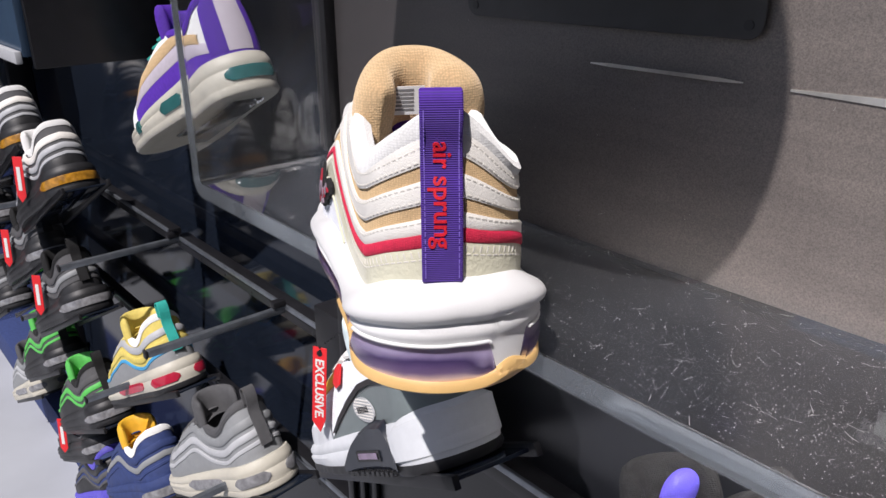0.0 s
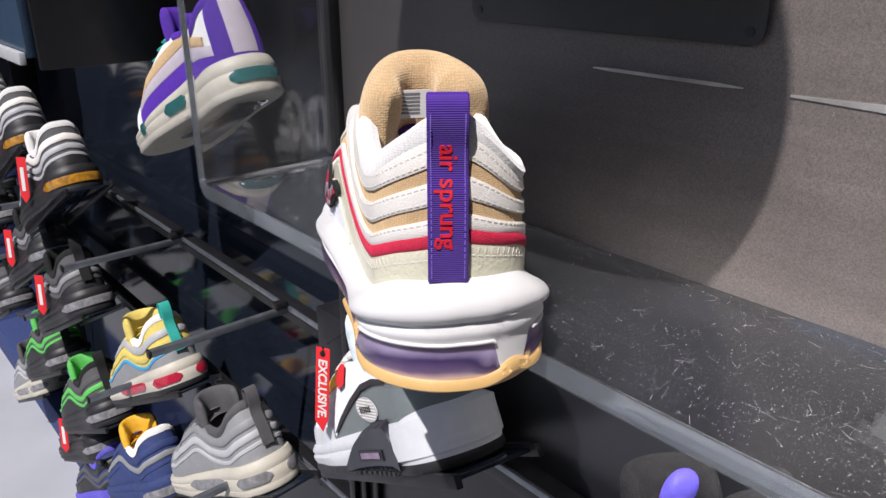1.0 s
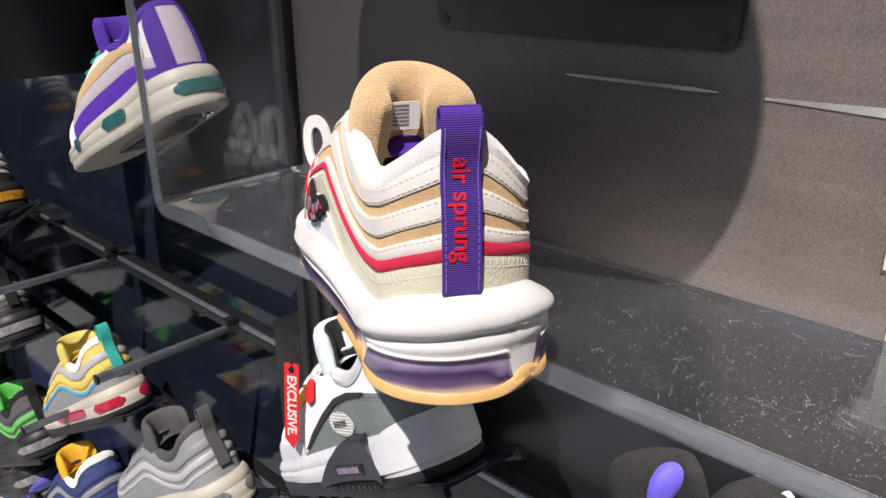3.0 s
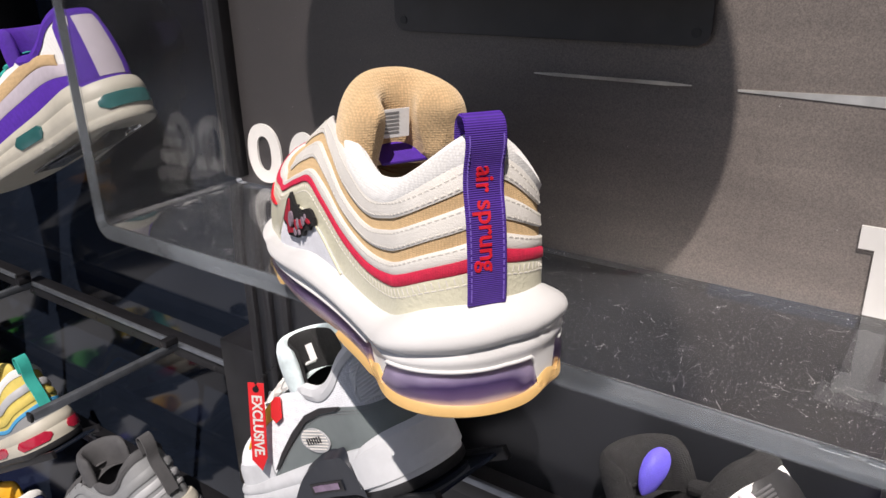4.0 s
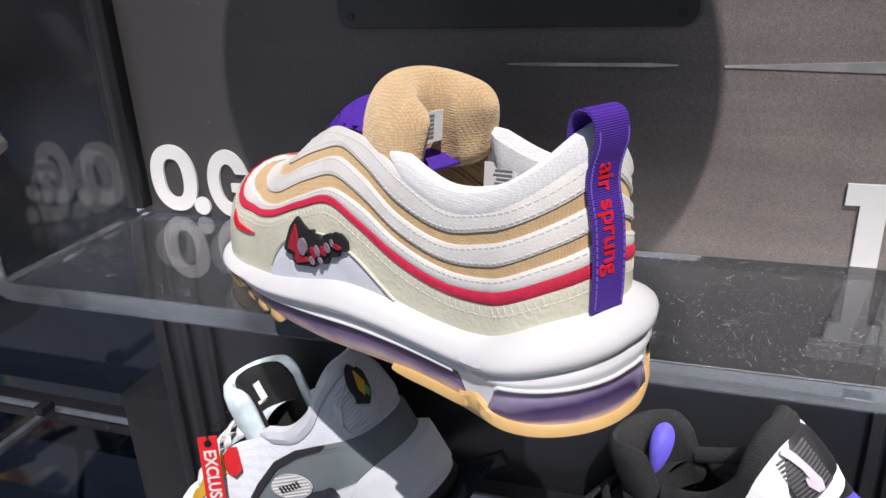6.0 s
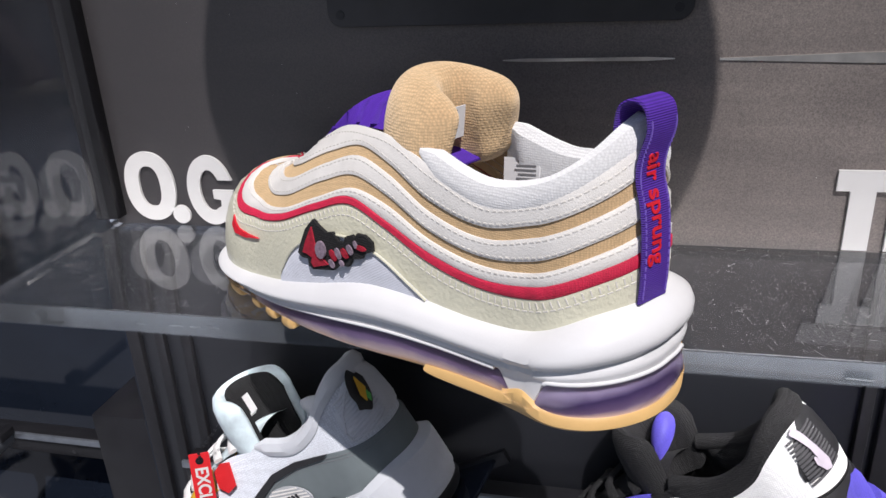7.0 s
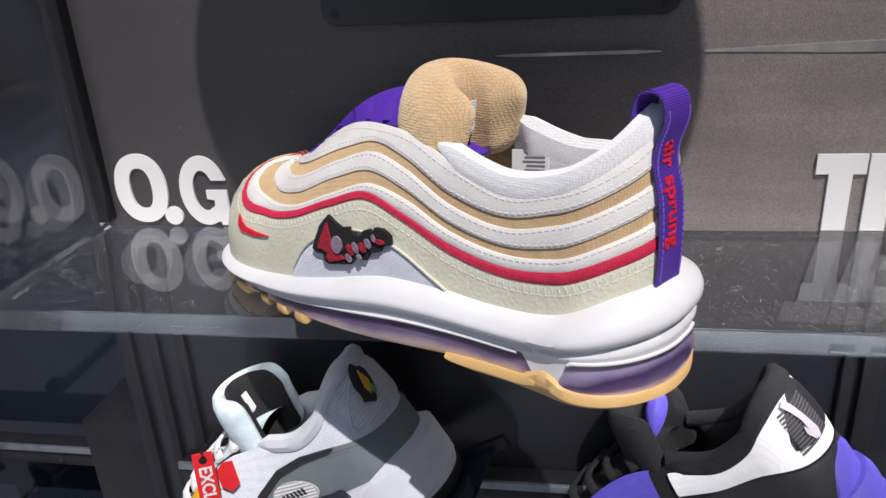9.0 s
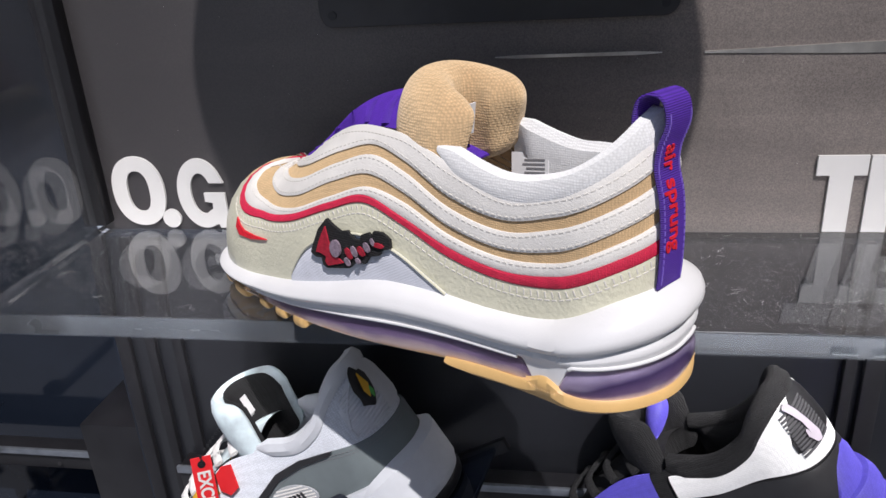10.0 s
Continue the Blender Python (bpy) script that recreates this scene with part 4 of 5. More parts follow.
    # heel loop with its embroidered writing
    path = [(0.0065, 0.060), (0.0058, 0.070), (0.0060, 0.086), (0.0074, 0.100), (0.0105, 0.112), (0.0100, 0.121), (0.0070, 0.130), (0.0066, 0.1355), (0.0088, 0.1415), (0.0145, 0.1434), (0.0205, 0.140), (0.0225, 0.132), (0.0215, 0.126), (0.0200, 0.114)]
    sp = [(p.x - 0.0002, p.z) for p in spline([(x, 0, z) for x, z in path], 5)]
    loop = part("heel_loop", ribbon_bm(sp, 0.0182, 0.0016, 0.003), M["purple_web"], t, "purple woven heel pull loop")
    loop.matrix_local = Matrix.Translation((0.0068, 0.0060, 0)) @ pose(0, 0, 0, 0, 0, -9) @ Matrix.Translation((-0.006, -0.003, 0))
    arc = [0.0]
    for a, b in zip(sp, sp[1:]):
        arc.append(arc[-1] + math.hypot(b[0] - a[0], b[1] - a[1]))
    me = text_mesh("air sprung", 0.0140, 0.0003, 0.0002)
    s0 = 0.0400
    xs_ = [v.co.x for v in me.vertices]
    fit_ = 0.047 / (max(xs_) - min(xs_))
    for v in me.vertices:
        s = s0 - v.co.x * fit_
        s = min(max(s, 0.0), arc[-1])
        i = min(max(int(np.searchsorted(arc, s)) - 1, 0), len(arc) - 2)
        k = (s - arc[i]) / (arc[i + 1] - arc[i])
        a, b = Vector(sp[i]), Vector(sp[i + 1])
        p, d = a.lerp(b, k), (b - a).normalized()
        n_ = Vector((-d.y, d.x))
        off = 0.0010 + v.co.z
        v.co = (p.x + n_.x * off, 0.003 - v.co.y * 0.82, p.y + n_.y * off)
    me.materials.append(M["red_thread"])
    w = new("embroidered_writing", me)
    w.parent = loop
    w["label"] = "red embroidered writing air sprung"
    for s in (-1, 1):
        bm = bmesh.new()
        for i in range(2, len(sp) - 30, 1):
            a, b = sp[i], sp[i + 1]
            bmesh.ops.create_cube(bm, size=1.0, matrix=Matrix.Translation(((a[0]) - 0.0010, 0.003 + s * 0.0074, a[1])) @ Matrix.Diagonal((0.0005, 0.0005, 0.0020, 1)))
        part("stitching", bm, M["violet_thread"], loop)
    sole_main(t, L)
    return t


def patch(t, L):
    """The embroidered patch on the mesh window: a dark outlined shape with red and grey fields."""
    def on(q, z, l):
        return L.at(0.54 + (q - 0.54) * 0.88, 1, 0.0585 + (z - 0.0585) * 0.90, l)

    def field(name, pts, lift, thick, mat_, label, par):
        bm = bmesh.new()
        f = bm.faces.new([bm.verts.new(on(q, z, lift)) for q, z in pts])
        ex = bmesh.ops.extrude_face_region(bm, geom=[f])
        up = [v for v in ex["geom"] if isinstance(v, bmesh.types.BMVert)]
        for v in up:
            v.co.y += thick
        bmesh.ops.triangulate(bm, faces=[f for f in bm.faces if len(f.verts) > 4])
        return part(name, bm, mat_, par, label, 30)
    def at(pts):
        """Millesimal patch units, from the patch's middle, into q and height."""
        return [(0.546 - 0.001306 * x, 0.0602 - 0.00035 * y) for x, y in pts]

    def blob(x, y, rx, ry, lean=0.0, n=12):
        return at([(x + rx * math.cos(a) + lean * ry * math.sin(a), y + ry * math.sin(a)) for a in [k * 2 * math.pi / n for k in range(n)]])
    p = field("patch", at([(-43, -37), (-28, -28), (-15, -22), (-2, -26), (10, -14), (21, -15), (23, -25), (35, -31), (40, -26), (44, -35), (57, -35), (64, -31), (70, -26), (71, -12), (56, -5), (52, 4), (35, 10), (28, 24), (10, 26), (0, 38), (-42, 48), (-50, 44), (-52, 32), (-64, 33), (-73, 27), (-68, 11), (-58, -17)]), 0.0024, 0.0018, M["black_mesh"], "embroidered patch with a thick black edge", t)
    field("red_field", at([(-43, -25), (-36, -2), (-28, 16), (-18, 24), (-9, 30), (-38, 42), (-43, 35), (-40, 26), (-52, 22), (-60, 22), (-54, 2)]), 0.0041, 0.0010, M["dark_red"], "dark red embroidered field", p)
    field("grey_field", blob(-21, 7, 10, 15), 0.0048, 0.0012, M["mauve"], "grey embroidered round field", p)
    for x, y, rx, ry in ((0, 25, 5, 7), (13, 4, 5, 9), (35, -8, 5, 8), (45, -19, 3, 6), (19, 19, 4, 5)):
        field("grey_field", blob(x, y, rx, ry, 0.3), 0.0050, 0.0008, M["mauve"], "", p)
    for x, y, rx, ry in ((3, 10, 6, 9), (25, 1, 6, 8), (54, -15, 9, 4)):
        field("red_field", blob(x, y, rx, ry, 0.4, 8), 0.0048, 0.0008, M["dark_red"], "", p)


# edges of the sole, over q
S_WIN0 = smooth([0, 0.2, 0.30, 0.45, 0.60, 0.75, 1], [0.0115, 0.0120, 0.0125, 0.011, 0.009, 0.008, 0.010])


S_TOP = smooth([0, 0.12, 0.26, 0.36, 0.45, 0.58, 0.70, 0.80, 1], [0.0305, 0.0290, 0.0240, 0.0245, 0.0245, 0.0205, 0.0155, 0.0115, 0.0100])


def pillar(q):
    """1 on the foam pillars between the clear windows: one on the outer side, one on the inner."""
    if q > 0:
        return ease(q, 0.164, 0.190) * (1 - ease(q, 0.218, 0.246))
    return ease(-q, 0.036, 0.050) * (1 - ease(-q, 0.088, 0.106))


def win1(q):
    """The upper edge of the clear windows."""
    p = pillar(q)
    return S_TOP(abs(q)) * (1 - p) + 0.0135 * p


def wide(q):
    """How far the sole stands out beyond the upper."""
    a = abs(q)
    return 0.0045 + 0.003 * math.exp(-(a / 0.08) ** 2) + 0.005 * math.exp(-((a - 0.14) / 0.09) ** 2) + 0.003 * math.exp(-((a - 0.5) / 0.2) ** 2) - 0.003 * max(a - 0.75, 0) / 0.25


def sole_main(t, L):
    hi = lambda q: FOOT(abs(q)) + 0.0015
    QF = sorted(set(span(-1, 1, 260) + span(0.165, 0.260, 60) + span(-0.120, -0.025, 60)))

    def zc(lo, hi, k):
        return lambda q: lo(q) + (hi(q) - lo(q)) * k

    def groove(q, k):
        """A crease that parts the broad upper roll from the lower one round the windows, and the lip over them."""
        a = abs(q)
        heel = math.exp(-(a / 0.20) ** 2)
        kc = 0.22 + 0.14 * heel - 0.40 * q * heel
        wide_ = 0.055 + 0.02 * heel
        k = (k - S_TOP(a)) / (FOOT(a) + 0.0015 - S_TOP(a))
        return -(0.0022 + 0.0003 * heel) * math.exp(-((k - kc) / wide_) ** 2) + 0.0018 * math.exp(-((k - kc - 0.26) / 0.18) ** 2) + 0.0004 * math.exp(-((k - kc * 0.45) / 0.07) ** 2)
    ks = [0, 0.02, 0.06, 0.12, 0.18, 0.24, 0.30, 0.36, 0.42, 0.48, 0.54, 0.60, 0.68, 0.76, 0.84, 0.91, 0.96, 1.0]

    def off(k):
        def f(q):
            z = win1(q) + (hi(q) - win1(q)) * k
            kk = min(max((z - S_TOP(abs(q))) / (hi(q) - S_TOP(abs(q))), 0.0), 1.0)
            roll = 0.0030 * math.sin(math.pi * min(kk * 1.05, 1)) - 0.0075 * max(kk - 0.72, 0) ** 2 / 0.078
            return wide(q) + roll + groove(q, z) - (0.002 if k == 0 else 0)
        return f
    win0 = lambda q: S_WIN0(abs(q))
    zs = [zc(win1, hi, k) for k in ks]
    offs = [off(k) for k in ks]
    zs = [zc(win1, hi, 0.02)] + zs + [hi]
    offs = [lambda q: wide(q) - 0.012] + offs + [const(-0.006)]
    part("midsole", ring_bm(L, zs, offs, QF[:-1]), M["white_foam"], t, "sculpted white foam midsole")
    # air unit: a clear wall with the dyed core behind it, and the foam's lip over it
    shell = part("air_unit", ring_bm(L, [zc(win0, win1, k) for k in (-0.05, 0.1, 0.35, 0.65, 0.9, 1.04)], [lambda q, o=o: wide(q) + o for o in (0.0000, 0.0012, 0.0024, 0.0024, 0.0014, -0.0010)], [q for q in QF if abs(q) <= 0.9], False), M["air"], t, "clear purple-tinted air unit")
    shell.visible_shadow = False
    bm = bmesh.new()
    lay = bm.verts.layers.float.new("depth")
    last_row = None
    for q in [q for q in QF if abs(q) <= 0.9]:
        z0, z1 = win0(q), win1(q)
        full = min(max((z1 - z0 - 0.001) / 0.007, 0.0), 1.0)
        row = []
        for i in range(11):
            k = i / 10
            v = bm.verts.new((*sole_ring(L, wide(q) - 0.0016 + 0.0014 * math.sin(math.pi * k), q), z0 - 0.001 + (z1 - z0 + 0.002) * k))
            haze = 0.65 * max(math.exp(-((q - 0.160) / 0.034) ** 2), math.exp(-((q + 0.030) / 0.016) ** 2))
            d = k * (0.25 + 0.75 * full) * (0.62 if abs(q) > 0.21 else 1.0)
            v[lay] = d + (0.92 - d) * haze * ease(k, 0.05, 0.4)
            row.append(v)
        if last_row:
            for i in range(10):
                bm.faces.new((last_row[i], row[i], row[i + 1], last_row[i + 1]))
        last_row = row
    part("air_core", bm, M["air_core"], t, "purple core fading to amber at its foot")
    runs = [span(0.248, 0.80, 70), span(-0.038, 0.168, 70), span(-0.106, -0.165, 20)]
    for run in runs:
        part("window_lip", tube_bm([(*sole_ring(L, wide(q) + 0.0012, q), win1(q) + 0.0006) for q in run], 0.0009, 8), M["white_foam"], t)
    # gum heel and forefoot lugs
    rows = []
    for q in span(-0.37, 0.37, 300):
        e = min((0.37 - abs(q)) / 0.05, 1)
        e = math.sqrt(max(e, 0) * (2 - e)) if e < 1 else 1.0
        top_ = (0.0118 + 0.0018 * min(abs(q) / 0.2, 1) + 0.0052 * math.exp(-((q - 0.204) / 0.026) ** 2) + 0.0058 * math.exp(-((q + 0.070) / 0.028) ** 2)) * (0.94 + 0.06 * e)
        w = wide(q)
        rows.append([(*sole_ring(L, w - 0.020, q), 0.002 + 0.006 * (1 - e)), (*sole_ring(L, w - 0.0085, q), 0.0010 + 0.007 * (1 - e)), (*sole_ring(L, w - 0.0030, q), 0.0035 + 0.006 * (1 - e)), (*sole_ring(L, w + 0.0022, q), top_ * 0.6 + 0.003 * (1 - e)), (*sole_ring(L, w + 0.0018, q), top_ - 0.0015), (*sole_ring(L, w + 0.0004, q), top_), (*sole_ring(L, w - 0.006, q), top_ - 0.001)])
    part("outsole", grid_bm(rows), M["gum"], t, "honey gum rubber heel outsole")
    bm = bmesh.new()
    fill_loop(bm, [(*sole_ring(L, wide(q) - 0.006, q), 0.0075) for q in LOOP])
    part("sole_plate", bm, M["white_foam"], t)
    for s in (1, -1):
        for k in range(6):
            q = 0.66 + 0.055 * k
            rows = []
            for i in range(7):
                qq = s * (q + 0.028 * i / 6)
                e = 1 - abs(i - 3) / 3
                w = wide(qq)
                e2 = 0.0012 * (1 if e > 0.2 else 0)
                rows.append([(*sole_ring(L, w - 0.014, qq), 0.0035), (*sole_ring(L, w - 0.0004 + e2, qq), 0.0030), (*sole_ring(L, w + 0.0008 + e2, qq), 0.006), (*sole_ring(L, w + 0.0002 + e2, qq), S_WIN0(abs(qq)) + 0.001), (*sole_ring(L, w - 0.006, qq), S_WIN0(abs(qq)))])
            part("tread_lug", grid_bm(rows, caps=True), M["gum"], t)


# ---- the other shoes ----
OTHER_FOOT = smooth([0, 0.2, 0.4, 0.6, 0.8, 1.0], [0.044, 0.042, 0.038, 0.033, 0.026, 0.024])
OTHER_CROWN = smooth([0, 0.2, 0.35, 0.5, 0.65, 0.8, 1.0], [0.150, 0.150, 0.142, 0.122, 0.102, 0.076, 0.076])
OTHER = Last([0.038, 0.038, 0.044, 0.047, 0.043], [0.037, 0.035, 0.041, 0.045, 0.042], OTHER_FOOT, OTHER_CROWN)
O_COLLAR = smooth([0, 0.08, 0.15, 0.22, 0.30, 0.36, 0.42], [0.122, 0.121, 0.113, 0.099, 0.093, 0.098, 0.105])
O_EYE = smooth([0.38, 0.5, 0.65, 0.8, 0.83], [0.100, 0.103, 0.090, 0.073, 0.0755])


def lin(a, b):
    return lambda q: a + (b - a) * q


def other_shoe(m, style, label):
    t = thing("sneaker", m, label, "shoe", "sneakers on display")
    L = OTHER
    mats = {k: M[v] for k, v in style.items() if isinstance(v, str) and v in M}
    top = lambda a: O_COLLAR(a) if a < 0.40 else O_EYE(a) - 0.001
    shoe_shell(L, top, 0.398, t, {"upper": mats["upper"], "lining": mats["lining"], "insole": mats["lining"]}, 1.15)
    for name, q0, q1, lo, hi, lift, mt in style.get("bands", ()):
        both = q0 < 0
        part(name, band_bm(L, span(q0, q1, 90), lo, hi, lift, 3), M[mt], t)
        if not both:
            part(name, band_bm(L, span(-q1, -q0, 60), lo, hi, lift, 3), M[mt], t)
    w = lambda q: 0.006 + 0.003 * math.exp(-(abs(q) / 0.2) ** 2)
    hi = lambda q: L.foot(abs(q)) + 0.0015
    lo = lambda q: 0.008
    ks = [0, 0.05, 0.2, 0.4, 0.55, 0.65, 0.8, 0.93, 1]
    rows_z = [(lambda q, k=k: lo(q) + (hi(q) - lo(q)) * k) for k in ks]
    rows_o = [(lambda q, k=k: w(q) + 0.003 * math.sin(math.pi * k) - 0.0026 * math.exp(-((k - 0.55) / 0.1) ** 2) - 0.006 * max(k - 0.75, 0)) for k in ks]
    part("midsole", ring_bm(L, [lambda q: 0.009] + rows_z + [hi], [const(-0.008)] + rows_o + [const(-0.006)]), mats["midsole"], t)
    part("outsole", ring_bm(L, [const(0.002), const(0.0), const(0.0), const(0.003), const(0.009), const(0.010)], [const(-0.02), const(-0.012), lambda q: w(q) - 0.001, lambda q: w(q) + 0.0012 + 0.0006 * math.sin(q * 130), lambda q: w(q) + 0.001, const(-0.006)]), mats["outsole"], t)
    bm = bmesh.new()
    fill_loop(bm, [(*sole_ring(L, -0.003, q), 0.0015) for q in LOOP])
    part("sole_plate", bm, mats["outsole"], t)
    for q0, q1 in style.get("air_q", ((0.05, 0.20), (-0.20, -0.05))):
        rows = []
        for i in range(25):
            q = q0 + (q1 - q0) * i / 24
            e = min(i, 24 - i, 3) / 3
            zc_, h = 0.021, 0.0075 * (0.35 + 0.65 * e)
            rows.append([(*sole_ring(L, w(q) - 0.003, q), zc_ - h), (*sole_ring(L, w(q) + 0.0030, q), zc_ - h), (*sole_ring(L, w(q) + 0.0042, q), zc_), (*sole_ring(L, w(q) + 0.0030, q), zc_ + h), (*sole_ring(L, w(q) - 0.003, q), zc_ + h)])
        part("air_unit", grid_bm(rows, caps=True), mats["air"], t)
    part("tongue", tongue_bm(0.106, 0.145, 0.031, 0.085, 0.150, 0.012, 0.006, 0.012, 0.88, 0.98), mats["tongue"], t)
    part("tongue_cover", throat_bm(L, 0.41, 0.835, lambda q: O_EYE(q) + 0.001, 0.008), mats["tongue"], t)
    for k in range(5):
        q = 0.48 + 0.066 * k
        a, b = Vector(L.at(q, -1, O_EYE(q) + 0.002, 0.001)), Vector(L.at(q, 1, O_EYE(q) + 0.002, 0.001))
        part("lace", tube_bm([tuple(a.lerp(b, i / 10) + Vector((0.005 * math.sin(i), 0, 0.0125 * math.sin(math.pi * i / 10)))) for i in range(11)], 0.0036, 8, 0.5), mats["lace"], t)
    if "tab" in style:
        sp = [(p.x, p.z) for p in spline([(0.003, 0, 0.060), (0.004, 0, 0.085), (0.007, 0, 0.108), (0.001, 0, 0.128), (0.002, 0, 0.142), (0.010, 0, 0.140), (0.013, 0, 0.120)], 4)]
        part("heel_loop", ribbon_bm(sp, 0.018, 0.0016, 0.0), mats["tab"], t)
    return t


main_shoe(pose(-0.2275, 0.2041, SHELF + 0.0004, 0, 0, 150))

K = const
WHITE_GREY = dict(upper="shaded_white_mesh", lining="shaded_white_leather", midsole="shaded_white_leather", outsole="black_rubber", air="silver_air", tongue="tie_dye", lace="letters", air_q=(),
                  bands=[("side_panel", -0.62, 0.62, lambda q: OTHER_FOOT(q) - 0.003, smooth([0, 0.1, 0.2, 0.32, 0.42, 0.52, 0.62], [0.072, 0.073, 0.078, 0.080, 0.072, 0.056, 0.036]), 0.0020, "slate"),
                         ("toe_guard", 0.62, 1.0, lambda q: OTHER_FOOT(q) - 0.003, lambda q: 0.046, 0.0022, "shaded_white_leather"),
                         ("heel_panel", -0.13, 0.13, K(0.078), smooth([0, 0.08, 0.13], [0.118, 0.112, 0.100]), 0.0028, "shaded_white_leather"),
                         ("eyelet_panel", 0.56, 0.80, smooth([0.56, 0.65, 0.8], [0.084, 0.076, 0.060]), O_EYE, 0.0026, "orange")])
BLACK_VIOLET = dict(upper="black_mesh", lining="black_mesh", midsole="violet", outsole="black_rubber", air="silver_air", tongue="black_mesh", lace="black_mesh", air_q=(),
                    bands=[("side_panel", -0.62, 0.62, lambda q: OTHER_FOOT(q) - 0.003, smooth([0, 0.1, 0.2, 0.32, 0.42, 0.52, 0.62], [0.072, 0.073, 0.078, 0.076, 0.066, 0.052, 0.034]), 0.0020, "black_rubber"),
                           ("collar_panel", -0.40, 0.40, smooth([0, 0.1, 0.2, 0.32, 0.40], [0.074, 0.075, 0.080, 0.077, 0.080]), smooth([0, 0.1, 0.2, 0.3, 0.40], [0.122, 0.120, 0.106, 0.094, 0.097]), 0.0022, "white_mesh"),
                           ("eyelet_panel", 0.44, 0.80, smooth([0.44, 0.5, 0.65, 0.8], [0.080, 0.082, 0.072, 0.060]), O_EYE, 0.0026, "violet"),
                           ("heel_panel", -0.112, 0.112, smooth([0, 0.08, 0.112], [0.083, 0.083, 0.086]), smooth([0, 0.05, 0.085, 0.112], [0.118, 0.1165, 0.110, 0.094]), 0.0030, "black_rubber")])


def waves(a, b, c, d):
    w0 = smooth([0, 0.12, 0.25, 0.37, 0.5, 0.62, 0.8], [0.070, 0.064, 0.052, 0.056, 0.074, 0.064, 0.048])
    return [("wave_panel", -0.85, 0.85, lambda q: OTHER_FOOT(q) - 0.003, add(w0, -0.006), 0.0014, a), ("wave_panel", -0.84, 0.84, add(w0, -0.006), w0, 0.0024, b),
            ("wave_panel", -0.82, 0.82, add(w0, 0.006), add(w0, 0.016), 0.0024, c), ("wave_panel", -0.80, 0.80, add(w0, 0.022), add(w0, 0.034), 0.0028, d)]


GREY97 = dict(upper="grey", lining="dark_grey", midsole="bone", outsole="bone", air="silver_air", tongue="dark_grey", lace="dark_grey", tab="dark_grey", air_q=((0.03, 0.18), (-0.18, -0.03), (0.3, 0.6)), bands=waves("grey", "light_grey", "light_grey", "grey"))
YELLOW97 = dict(upper="yellow", lining="white_mesh", midsole="bone", outsole="black_rubber", air="red_air", tongue="yellow", lace="yellow", tab="teal", air_q=((0.03, 0.18), (-0.18, -0.03), (0.3, 0.6)), bands=waves("grey", "blue", "yellow", "light_grey"))
PURPLE95 = dict(upper="white_mesh", lining="purple", midsole="bone", outsole="bone", air="green_air", tongue="purple", lace="teal", air_q=((-0.09, 0.09), (0.36, 0.52), (0.72, 0.78)),
                bands=[("side_panel", -0.8, 0.8, lambda q: OTHER_FOOT(q) - 0.003, smooth([0, 0.12, 0.25, 0.5, 0.8], [0.052, 0.054, 0.062, 0.060, 0.048]), 0.0014, "purple"), ("side_panel", -0.8, 0.8, smooth([0, 0.12, 0.25, 0.5, 0.8], [0.052, 0.054, 0.062, 0.060, 0.048]), smooth([0, 0.12, 0.25, 0.5, 0.8], [0.060, 0.066, 0.078, 0.076, 0.060]), 0.0020, "lilac"),
                       ("side_panel", 0.16, 0.8, smooth([0.16, 0.25, 0.5, 0.8], [0.068, 0.078, 0.076, 0.060]), smooth([0.16, 0.25, 0.5, 0.8], [0.080, 0.090, 0.092, 0.070]), 0.0026, "tan_canvas"), ("heel_panel", 0.050, 0.125, K(0.050), smooth([0.05, 0.10, 0.125], [0.121, 0.117, 0.106]), 0.0030, "purple"), ("heel_panel", -0.05, 0.05, K(0.050), K(0.121), 0.0034, "lilac")])
GREEN95 = dict(upper="dark_grey", lining="black_mesh", midsole="black_rubber", outsole="black_rubber", air="silver_air", tongue="green", lace="green", tab="black_mesh", air_q=((-0.2, 0.2),), bands=waves("black_rubber", "green", "green", "dark_grey"))
BLACK95 = dict(upper="dark_grey", lining="black_mesh", midsole="black_rubber", outsole="black_rubber", air="silver_air", tongue="black_mesh", lace="black_mesh", tab="black_mesh", air_q=((-0.2, 0.2),), bands=waves("black_rubber", "dark_grey", "grey", "dark_grey"))
AMBER95 = dict(upper="dark_grey", lining="white_mesh", midsole="black_rubber", outsole="black_rubber", air="amber_air", tongue="white_mesh", lace="white_mesh", air_q=((-0.22, 0.22),), bands=waves("black_rubber", "light_grey", "light_grey", "white_leather"))
NAVY97 = dict(upper="navy", lining="white_mesh", midsole="navy", outsole="black_rubber", air="silver_air", tongue="orange", lace="navy", air_q=((-0.2, 0.2),), bands=waves("navy", "navy", "grey", "navy"))
INDIGO = dict(upper="navy", lining="violet", midsole="violet", outsole="black_rubber", air="silver_air", tongue="violet", lace="black_mesh", air_q=((-0.2, 0.2),), bands=waves("black_rubber", "dark_grey", "dark_grey", "black_rubber"))


def stand(x, y, z, yaw, tilt, style, label, with_tray=True, sheet="black_gloss"):
    m = pose(x, y, z) @ pose(0, 0, 0, 0, 0, yaw) @ pose(0, 0, 0, 0, tilt, 0)
    other_shoe(m, style, label)
    if with_tray:
        tray(x, y, z, yaw, tilt, sheet=sheet)


